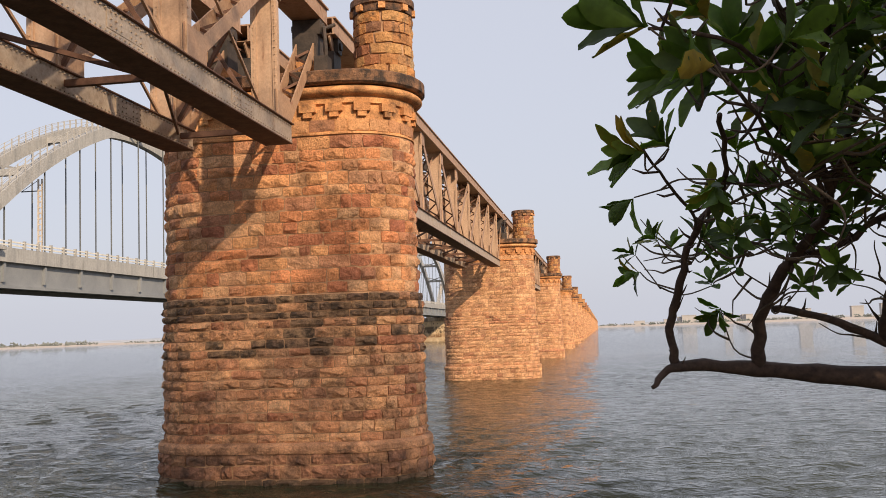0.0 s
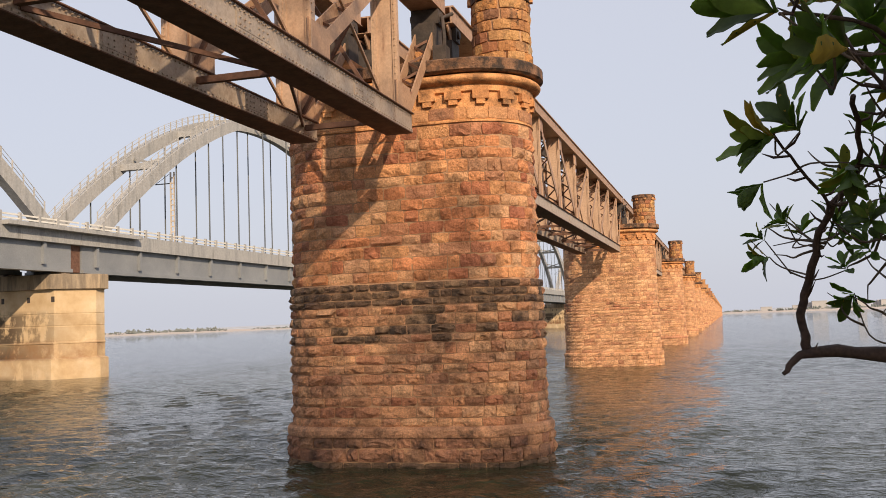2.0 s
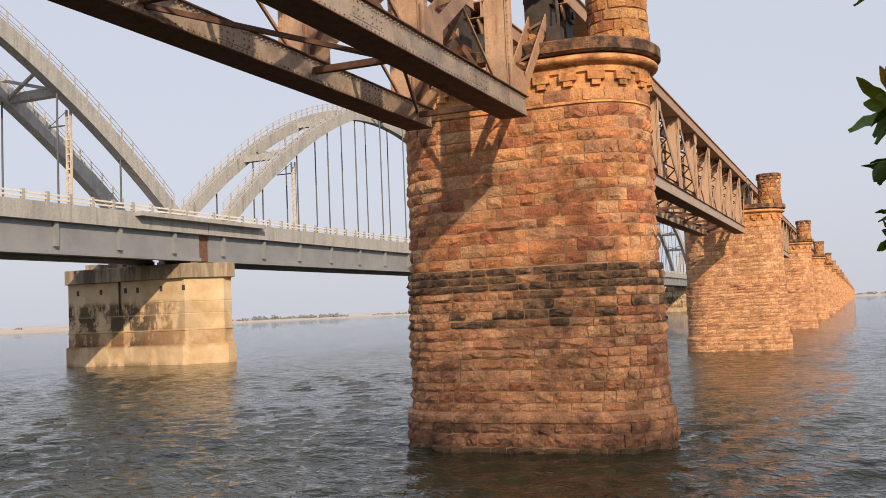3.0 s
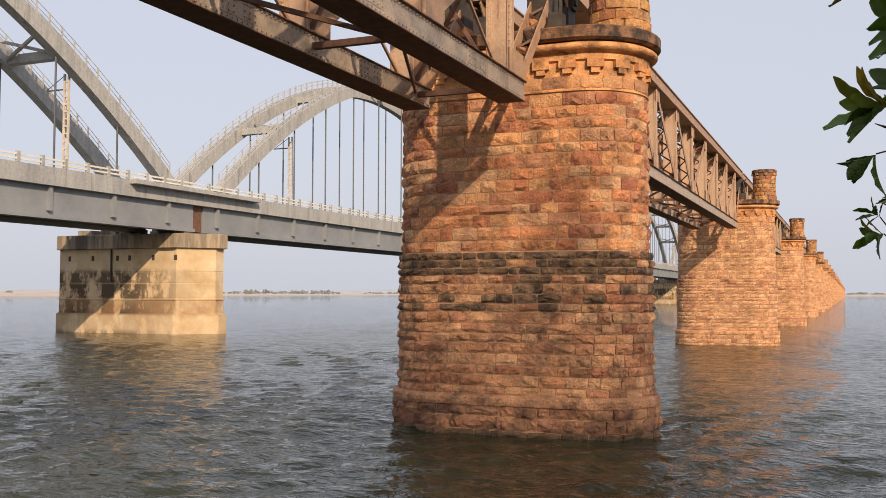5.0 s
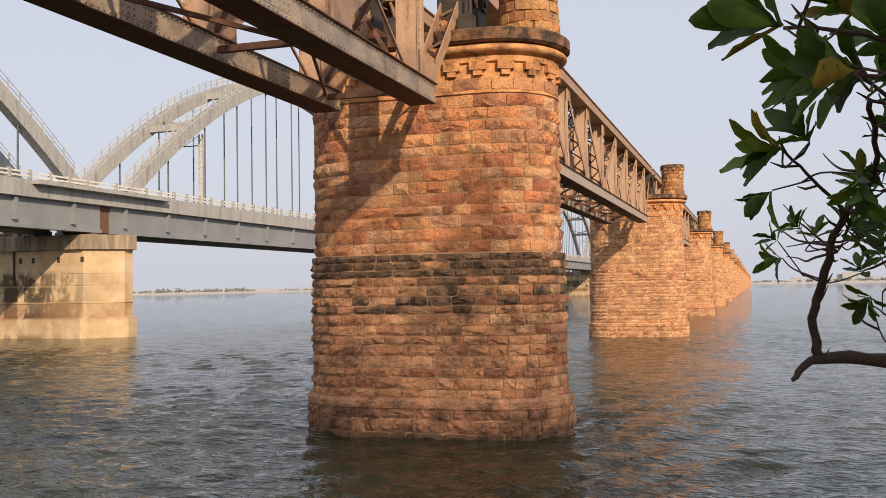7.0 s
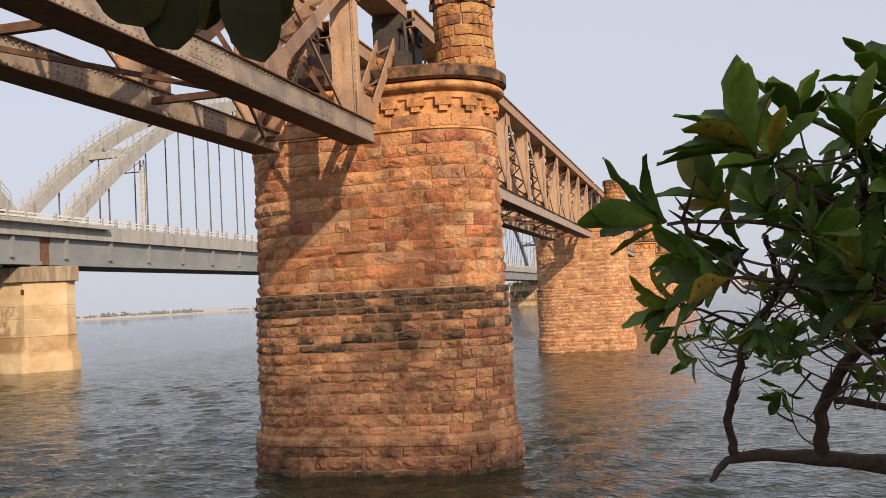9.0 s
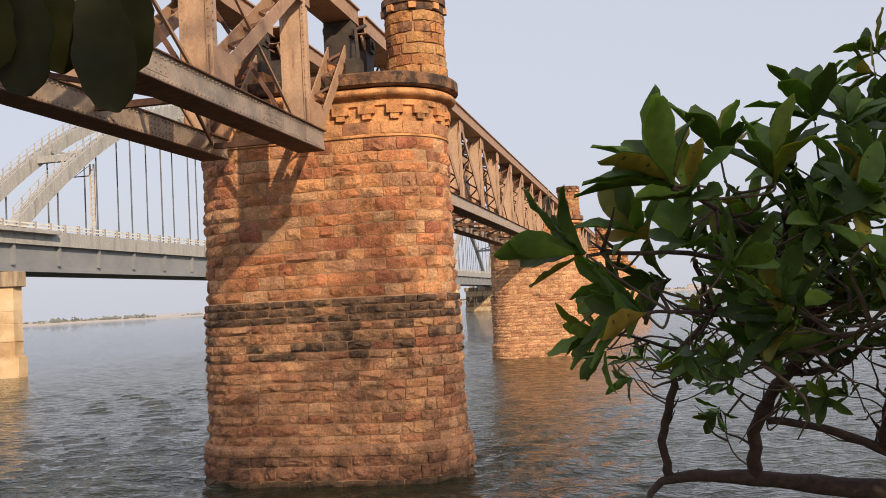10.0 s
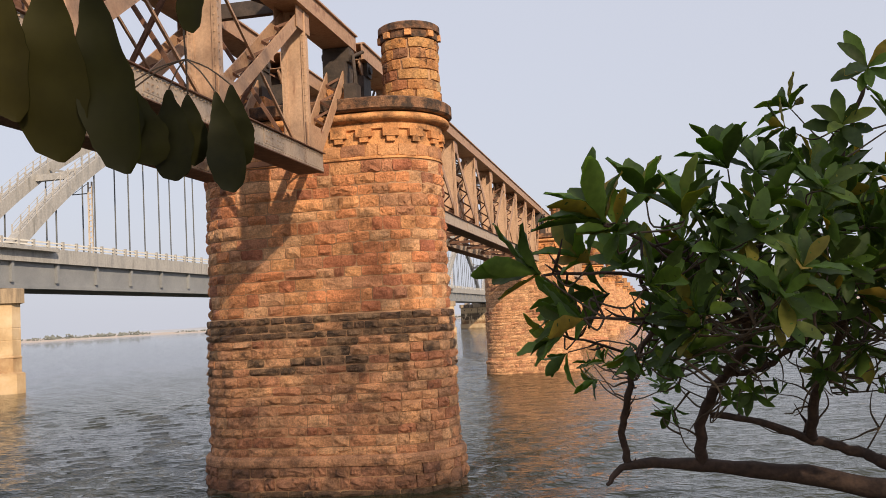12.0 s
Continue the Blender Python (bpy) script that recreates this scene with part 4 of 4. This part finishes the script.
def leaf_frames(rnd, centre, up, size, count, spread=1.0):
    """Where the leaves of one spray sit: poses with the leaf along local y."""
    up = Vector(up).normalized()
    side = up.orthogonal().normalized()
    for i in range(count):
        t = i * 2.4 + rnd.uniform(-0.3, 0.3)
        lean = spread * (rnd.uniform(0.35, 0.75) + 0.75 * i / count)
        out = (side * math.cos(t) + up.cross(side) * math.sin(t))
        d = (up * math.cos(lean) + out * math.sin(lean)).normalized()
        d = (d + Vector((0, 0, -0.12 * i / count))).normalized()
        nrm = (up - d * up.dot(d)).normalized()
        x = d.cross(nrm)
        s = size * rnd.uniform(0.7, 1.15)
        m = Matrix((x, d, nrm)).transposed().to_4x4()
        yield Matrix.Translation(Vector(centre) + up * (0.03 * (count - i) / count)) @ m @ Matrix.Diagonal((s, s, s, 1))


def curved(points, per=4):
    """A smooth line through the points."""
    pts = [Vector(p) for p in points]
    out = []
    for i in range(len(pts) - 1):
        p0, p1, p2, p3 = pts[max(i - 1, 0)], pts[i], pts[i + 1], pts[min(i + 2, len(pts) - 1)]
        for k in range(per):
            t = k / per
            out.append(0.5 * ((2 * p1) + (p2 - p0) * t + (2 * p0 - 5 * p1 + 4 * p2 - p3) * t * t + (3 * p1 - p0 - 3 * p2 + p3) * t ** 3))
    return out + [pts[-1]]


# limbs and sprays are placed along camera rays to fit the view
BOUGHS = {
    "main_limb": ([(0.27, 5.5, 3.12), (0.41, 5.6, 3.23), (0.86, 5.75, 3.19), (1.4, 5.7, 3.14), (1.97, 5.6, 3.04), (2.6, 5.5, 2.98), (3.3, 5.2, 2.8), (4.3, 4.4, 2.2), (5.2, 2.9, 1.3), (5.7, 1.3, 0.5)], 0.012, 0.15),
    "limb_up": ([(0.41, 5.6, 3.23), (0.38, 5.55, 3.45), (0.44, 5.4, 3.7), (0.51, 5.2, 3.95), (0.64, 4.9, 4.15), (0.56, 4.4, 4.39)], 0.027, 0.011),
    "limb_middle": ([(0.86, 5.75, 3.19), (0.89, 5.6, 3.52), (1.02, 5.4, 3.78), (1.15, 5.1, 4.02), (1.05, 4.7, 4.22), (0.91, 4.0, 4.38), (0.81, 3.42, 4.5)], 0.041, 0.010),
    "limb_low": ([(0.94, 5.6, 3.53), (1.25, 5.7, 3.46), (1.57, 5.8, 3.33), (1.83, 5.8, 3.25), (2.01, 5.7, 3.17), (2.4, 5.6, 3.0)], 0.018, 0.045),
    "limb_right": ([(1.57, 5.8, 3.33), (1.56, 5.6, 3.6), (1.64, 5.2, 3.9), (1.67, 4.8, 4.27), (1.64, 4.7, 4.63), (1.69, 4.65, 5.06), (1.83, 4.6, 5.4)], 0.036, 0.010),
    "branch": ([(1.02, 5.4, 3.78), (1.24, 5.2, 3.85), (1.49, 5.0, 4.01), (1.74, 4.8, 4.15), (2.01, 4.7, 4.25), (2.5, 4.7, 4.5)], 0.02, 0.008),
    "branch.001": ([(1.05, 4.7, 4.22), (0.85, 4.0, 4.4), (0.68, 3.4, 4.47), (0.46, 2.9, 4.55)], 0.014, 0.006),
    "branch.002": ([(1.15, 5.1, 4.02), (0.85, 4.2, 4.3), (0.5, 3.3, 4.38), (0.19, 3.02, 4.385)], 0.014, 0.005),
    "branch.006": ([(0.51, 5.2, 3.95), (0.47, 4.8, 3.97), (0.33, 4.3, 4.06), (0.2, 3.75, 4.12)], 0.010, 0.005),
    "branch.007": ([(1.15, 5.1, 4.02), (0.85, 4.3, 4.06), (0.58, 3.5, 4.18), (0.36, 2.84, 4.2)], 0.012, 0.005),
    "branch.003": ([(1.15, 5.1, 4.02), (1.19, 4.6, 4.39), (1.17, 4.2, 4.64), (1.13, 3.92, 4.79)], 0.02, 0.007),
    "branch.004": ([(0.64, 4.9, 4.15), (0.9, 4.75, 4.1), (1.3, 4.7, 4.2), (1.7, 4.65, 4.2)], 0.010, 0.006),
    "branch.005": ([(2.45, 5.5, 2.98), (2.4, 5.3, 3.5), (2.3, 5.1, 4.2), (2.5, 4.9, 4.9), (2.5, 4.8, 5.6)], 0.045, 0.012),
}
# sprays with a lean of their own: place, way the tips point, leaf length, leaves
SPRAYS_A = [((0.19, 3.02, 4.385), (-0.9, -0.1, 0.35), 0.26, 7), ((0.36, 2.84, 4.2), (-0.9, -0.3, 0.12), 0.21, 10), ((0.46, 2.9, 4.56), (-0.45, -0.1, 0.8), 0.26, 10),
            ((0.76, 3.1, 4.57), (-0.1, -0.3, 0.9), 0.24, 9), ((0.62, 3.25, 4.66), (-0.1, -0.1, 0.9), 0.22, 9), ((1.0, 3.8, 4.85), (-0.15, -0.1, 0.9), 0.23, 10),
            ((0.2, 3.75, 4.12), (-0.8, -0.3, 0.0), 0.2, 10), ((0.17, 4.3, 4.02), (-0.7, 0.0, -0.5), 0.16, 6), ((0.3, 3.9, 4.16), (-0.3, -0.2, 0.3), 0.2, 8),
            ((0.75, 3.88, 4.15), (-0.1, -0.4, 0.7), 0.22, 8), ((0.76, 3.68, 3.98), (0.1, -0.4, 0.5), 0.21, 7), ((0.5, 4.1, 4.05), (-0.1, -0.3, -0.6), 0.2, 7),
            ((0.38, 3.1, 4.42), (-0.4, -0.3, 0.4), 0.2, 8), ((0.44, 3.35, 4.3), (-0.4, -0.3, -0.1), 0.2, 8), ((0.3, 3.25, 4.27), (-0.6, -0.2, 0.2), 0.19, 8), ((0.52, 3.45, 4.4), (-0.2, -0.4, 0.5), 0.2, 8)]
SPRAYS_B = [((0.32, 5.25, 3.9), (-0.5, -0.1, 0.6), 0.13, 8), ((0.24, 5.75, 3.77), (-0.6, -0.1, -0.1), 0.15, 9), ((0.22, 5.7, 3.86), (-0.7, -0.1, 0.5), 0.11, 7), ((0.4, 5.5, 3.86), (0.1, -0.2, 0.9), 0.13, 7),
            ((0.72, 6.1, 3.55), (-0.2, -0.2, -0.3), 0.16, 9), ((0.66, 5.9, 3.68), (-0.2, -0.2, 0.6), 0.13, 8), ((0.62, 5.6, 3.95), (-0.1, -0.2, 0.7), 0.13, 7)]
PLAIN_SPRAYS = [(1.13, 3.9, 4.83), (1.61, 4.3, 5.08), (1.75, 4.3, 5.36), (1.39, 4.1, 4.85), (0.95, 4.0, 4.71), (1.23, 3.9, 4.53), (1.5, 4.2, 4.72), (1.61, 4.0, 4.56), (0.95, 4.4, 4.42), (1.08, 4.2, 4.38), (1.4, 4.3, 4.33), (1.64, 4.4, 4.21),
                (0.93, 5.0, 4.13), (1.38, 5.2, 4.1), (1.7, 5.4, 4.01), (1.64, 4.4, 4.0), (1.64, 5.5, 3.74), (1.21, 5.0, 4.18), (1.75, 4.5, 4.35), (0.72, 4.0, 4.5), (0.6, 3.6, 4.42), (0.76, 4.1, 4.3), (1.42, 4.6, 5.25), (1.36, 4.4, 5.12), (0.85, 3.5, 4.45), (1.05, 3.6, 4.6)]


def build_bush():
    rnd = random.Random(31)
    bush = thing("riverside_bush", (5.7, 1.3, 0.7), "leafy dark green bush leaning over the water", "bush")
    inv = Matrix.Translation((-5.7, -1.3, -0.7))

    def own(p):
        return Vector(p) - Vector((5.7, 1.3, 0.7))
    joints = []
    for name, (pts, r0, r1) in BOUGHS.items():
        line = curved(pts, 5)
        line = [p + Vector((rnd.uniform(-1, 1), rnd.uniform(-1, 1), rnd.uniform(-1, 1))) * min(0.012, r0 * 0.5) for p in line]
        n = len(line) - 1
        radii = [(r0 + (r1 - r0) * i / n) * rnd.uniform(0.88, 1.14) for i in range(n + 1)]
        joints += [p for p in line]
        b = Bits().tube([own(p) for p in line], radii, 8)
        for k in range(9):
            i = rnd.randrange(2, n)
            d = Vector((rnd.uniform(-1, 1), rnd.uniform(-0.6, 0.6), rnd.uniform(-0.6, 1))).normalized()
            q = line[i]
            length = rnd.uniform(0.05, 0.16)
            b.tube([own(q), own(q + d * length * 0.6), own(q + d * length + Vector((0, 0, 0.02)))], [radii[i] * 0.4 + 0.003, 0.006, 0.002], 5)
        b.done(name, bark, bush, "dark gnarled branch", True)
    shapes = []
    for i, (v, f) in enumerate(LEAVES):
        me = bpy.data.meshes.new("leaf")
        me.from_pydata(v, [], f)
        me.materials.append(leaf_green)
        me.polygons.foreach_set("use_smooth", [True] * len(f))
        shapes.append(me)
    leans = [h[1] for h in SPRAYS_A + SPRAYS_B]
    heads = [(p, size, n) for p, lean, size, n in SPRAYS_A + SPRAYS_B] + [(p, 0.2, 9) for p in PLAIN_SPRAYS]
    count = len(heads)
    for k in range(66):
        x = rnd.uniform(1.2, 3.8)
        p = (x, rnd.uniform(3.9, 6.2), rnd.uniform(4.05, 4.66 + 0.5 * (x - 0.8)))
        heads.append((p, rnd.uniform(0.18, 0.25), 9))
    for k in range(40):
        x = rnd.uniform(2.0, 3.9)
        heads.append(((x, rnd.uniform(3.9, 5.8), rnd.uniform(4.0, 4.9 + 0.45 * (x - 1.0))), rnd.uniform(0.18, 0.25), 9))
    for k in range(38):
        x = rnd.uniform(1.75, 3.0)
        heads.append(((x, rnd.uniform(4.2, 5.9), rnd.uniform(3.95, 5.2)), rnd.uniform(0.17, 0.24), 9))
    for k in range(18):
        x = rnd.uniform(0.75, 2.3)
        heads.append(((x, rnd.uniform(5.2, 5.9), rnd.uniform(3.6, 4.15)), rnd.uniform(0.11, 0.15), 8))
    for k in range(17):
        x = rnd.uniform(0.45, 1.5)
        y = rnd.uniform(2.95, 4.1)
        heads.append(((x, y, rnd.uniform(4.1, 4.42 + 0.22 * x)), rnd.uniform(0.17, 0.23), 9))
    for k in range(36):
        x = rnd.uniform(0.5, 1.9)
        y = rnd.uniform(3.4, 5.2)
        p = (x + 0.12 * (y - 3.4), y, rnd.uniform(4.1, 4.5 + 0.2 * x - 0.12 * (y - 3.4)))
        heads.append((p, rnd.uniform(0.14, 0.22), 8))
    for k in range(28):
        x = rnd.uniform(0.5, 1.9)
        heads.append(((x, rnd.uniform(4.6, 5.9), rnd.uniform(3.7, 4.2)), rnd.uniform(0.11, 0.16), 8))
    rest_v, rest_f = [], []
    twigs = Bits()
    for i, (p, size, leaves) in enumerate(heads):
        c = Vector(p)
        near = rnd.choice(sorted(joints, key=lambda q: (q - c).length + (0.3 if q.z > c.z else 0))[:5])
        mid = near.lerp(c, 0.5) + Vector((rnd.uniform(-0.08, 0.08), rnd.uniform(-0.08, 0.08), rnd.uniform(-0.1, 0.03)))
        line = curved([near, mid, c], 4)
        joints += line[2:-1]
        r = min(0.011, 0.0035 + 0.006 * (near - c).length)
        twigs.tube([own(q) for q in line], [r + (0.0035 - r) * k / (len(line) - 1) for k in range(len(line))], 5)
        out = (c - near).normalized()
        up = out * 0.7 + Vector((-0.15, -0.35, 0.7)) if size > 0.2 else out + Vector((0, -0.2, 0.35))
        if i < len(leans):
            up = Vector(leans[i])
        for m in leaf_frames(rnd, c, up, size, leaves, 0.72 if i < len(SPRAYS_A) else 1.0):
            if i < count:
                ob = new("leaf", rnd.choice(shapes))
                ob.parent = bush
                ob.matrix_local = inv @ m
            else:
                v, f = rnd.choice(LEAVES)
                k = len(rest_v)
                mm = inv @ m
                rest_v += [tuple(mm @ Vector(q)) for q in v]
                rest_f += [tuple(k + j for j in q) for q in f]
    tagged(twigs.done("twig_tangle", twig_bark, bush, "thin tangled brown twigs", True), kind="stuff")
    tagged(mesh_object("foliage", rest_v, rest_f, leaf_green, bush, "", True), "dense glossy green leaves", kind="stuff")
    # a bare tangle below the leaves
    tangle = Bits()
    knots = [p for p in joints if 3.3 < p.z < 4.25 and 0.5 < p.x < 2.6]
    for k in range(160):
        q = rnd.choice(knots)
        d = Vector((rnd.uniform(-1, 1), rnd.uniform(-0.7, 0.5), rnd.uniform(-0.3, 0.8))).normalized()
        pts = [q]
        for s in range(4):
            d = (d + Vector((rnd.uniform(-0.6, 0.6), rnd.uniform(-0.6, 0.6), rnd.uniform(-0.5, 0.6)))).normalized()
            pts.append(pts[-1] + d * rnd.uniform(0.05, 0.13))
        tangle.tube([own(p) for p in curved(pts, 3)], [0.0085 - 0.006 * i / 12 for i in range(13)], 5)
    tagged(tangle.done("bare_tangle", twig_bark, bush, "leafless crooked twigs", True), kind="stuff")


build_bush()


# ---- overhanging sprigs close to the path ----
def hanging_sprig(root, head, leaves, seed):
    """A thin stem that drops from a bough and carries large drooping leaves: their base, tip and breadth."""
    rnd = random.Random(seed)
    sprig = thing("hanging_branch", root, "drooping dark backlit leafy sprig from an overhead bough", "branch", "overhanging leafy sprigs")
    top = Vector(root)
    knot = Vector(head) - top
    line = curved([Vector((0, 0, 0)), knot * 0.5 + Vector((-0.05, 0, 0.1)), knot], 6)
    Bits().tube(line, [0.0042 - 0.002 * k / (len(line) - 1) for k in range(len(line))], 6).done("stem", twig_bark, sprig, "", True)
    for i, (base, tip, broad) in enumerate(leaves):
        t = Vector(base) - top
        Bits().tube(curved([knot, knot.lerp(t, 0.5) + Vector((0, 0, 0.01)), t], 3), [0.002] * 7, 5).done("twig", twig_bark, sprig, "", True)
        d = Vector(tip) - Vector(base)
        s = d.length
        d.normalize()
        face = Vector((rnd.uniform(-0.35, 0.35), -1, rnd.uniform(-0.2, 0.1)))
        nrm = (face - d * face.dot(d)).normalized()
        m = Matrix((d.cross(nrm), d, nrm)).transposed().to_4x4()
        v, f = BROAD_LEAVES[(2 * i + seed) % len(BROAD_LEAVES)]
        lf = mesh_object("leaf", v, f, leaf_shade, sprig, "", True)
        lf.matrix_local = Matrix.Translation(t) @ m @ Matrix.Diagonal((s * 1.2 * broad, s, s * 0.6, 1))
    return sprig


# leaf bases and tips lie along camera rays to fit the view
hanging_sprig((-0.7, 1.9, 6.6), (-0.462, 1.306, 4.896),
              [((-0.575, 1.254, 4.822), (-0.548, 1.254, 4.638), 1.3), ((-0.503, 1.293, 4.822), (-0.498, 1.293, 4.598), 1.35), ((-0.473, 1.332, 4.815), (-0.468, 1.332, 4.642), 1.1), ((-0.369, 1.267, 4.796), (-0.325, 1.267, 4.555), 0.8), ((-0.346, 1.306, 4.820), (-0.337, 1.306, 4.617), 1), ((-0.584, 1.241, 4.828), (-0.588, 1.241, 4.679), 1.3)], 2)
# added duplicate of the sprig above, set to suit the camera's last stand
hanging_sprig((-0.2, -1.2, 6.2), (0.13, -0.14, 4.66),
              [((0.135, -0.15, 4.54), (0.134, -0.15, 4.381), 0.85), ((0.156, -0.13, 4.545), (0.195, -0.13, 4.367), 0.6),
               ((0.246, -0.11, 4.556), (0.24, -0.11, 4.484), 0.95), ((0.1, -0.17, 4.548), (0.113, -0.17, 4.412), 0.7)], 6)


# ---- the shade tree on the bank ----
def build_tree(x, y, z, height, centre, radii, leaves, seed, label):
    rnd = random.Random(seed)
    tree = thing("bank_tree", (x, y, z), label, "tree", "trees on the near bank")
    c = Vector(centre) - Vector((x, y, z))
    trunk = curved([(0, 0, -0.3), (0.2, 0.1, height * 0.25), (c.x * 0.5, c.y * 0.5, height * 0.45), c], 4)
    Bits().tube(trunk, [0.55 - 0.4 * i / (len(trunk) - 1) for i in range(len(trunk))], 10).done("trunk", bark, tree, "stout dark trunk", True)
    ends = []
    for k in range(16):
        t = 2.4 * k
        e = c + Vector((math.cos(t) * radii[0] * 0.7, math.sin(t) * radii[1] * 0.7, rnd.uniform(-0.5, 0.7) * radii[2]))
        s = trunk[rnd.randrange(5, len(trunk))]
        Bits().tube(curved([s, s.lerp(e, 0.5) + Vector((0, 0, 0.8)), e], 3), [0.2, 0.17, 0.14, 0.11, 0.08, 0.06, 0.03], 6).done("limb", bark, tree, "", True)
        ends.append(e)
    for root in ((-0.7, 1.9, 6.6), (-0.2, -1.2, 6.2)):
        e = Vector(root) - Vector((x, y, z))
        line = curved([c * 0.8, c * 0.4 + e * 0.6 + Vector((0, 0, 1.0)), e], 5)
        Bits().tube(line, [0.12 - 0.11 * i / (len(line) - 1) for i in range(len(line))], 7).done("bough", bark, tree, "thin bough reaching over the bank", True)
    v, f = [], []
    clumps = []
    while len(clumps) < 110:
        q = Vector((rnd.uniform(-1, 1), rnd.uniform(-1, 1), rnd.uniform(-1, 1)))
        if math.hypot(q.x, q.y) < 1 and q.length > 0.3:
            clumps.append(c + Vector((q.x * radii[0], q.y * radii[1], q.z * radii[2])))
    for i in range(leaves):
        p = rnd.choice(clumps) + Vector((rnd.gauss(0, 1.0), rnd.gauss(0, 1.0), rnd.gauss(0, 0.7)))
        a = Vector((rnd.uniform(-1, 1), rnd.uniform(-1, 1), rnd.uniform(-0.6, 0.6))).normalized() * rnd.uniform(0.13, 0.22)
        b = a.cross(Vector((rnd.uniform(-1, 1), rnd.uniform(-1, 1), 1))).normalized() * a.length * 0.42
        k = len(v)
        v += [tuple(p - a), tuple(p + b), tuple(p + a), tuple(p - b)]
        f.append((k, k + 1, k + 2, k + 3))
    # low clump added out of view to shade the bush and sprigs
    low = Vector((7.4, -5.6, 9.9)) - Vector((x, y, z))
    for i in range(1800):
        q = Vector((rnd.gauss(0, 1), rnd.gauss(0, 1), rnd.gauss(0, 1))).normalized() * rnd.random() ** 0.4
        p = low + Vector((q.x * 3.4, q.y * 3.4, q.z * 2.1))
        a = Vector((rnd.uniform(-1, 1), rnd.uniform(-1, 1), rnd.uniform(-0.6, 0.6))).normalized() * rnd.uniform(0.13, 0.22)
        b = a.cross(Vector((rnd.uniform(-1, 1), rnd.uniform(-1, 1), 1))).normalized() * a.length * 0.42
        k = len(v)
        v += [tuple(p - a), tuple(p + b), tuple(p + a), tuple(p - b)]
        f.append((k, k + 1, k + 2, k + 3))
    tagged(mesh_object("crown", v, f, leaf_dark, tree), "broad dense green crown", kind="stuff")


# never in view; placed and shaped for the shade it throws on the pier
build_tree(14.5, -6.5, 2.2, 24, (14.8, -4.8, 17.1), (8.4, 6.0, 6.3), 13500, 5, "tall leafy shade tree on the bank")


# ---- the near pier's stones, one by one ----
def lay_stones():
    rnd = random.Random(16)
    meshes = {}
    for (x, y, z), t, w, d, h, mat, near in stones(11):
        k, flip = rnd.randrange(len(BLOCKS)), rnd.choice((0, 1))
        if not near:
            continue
        key = (k, flip, mat.name)
        if key not in meshes:
            v, f = BLOCKS[k]
            if flip:
                v, f = [(-p[0], p[1], p[2]) for p in v], [q[::-1] for q in f]
            me = bpy.data.meshes.new("stone")
            me.from_pydata(v, [], f)
            me.materials.append(mat)
            meshes[key] = me
        ob = new("stone", meshes[key])
        ob.parent = first_pier
        ob.matrix_local = Matrix.Translation((x, y, z)) @ Matrix.Rotation(t, 4, "Z") @ Matrix.Diagonal((w, d, h, 1))


lay_stones()
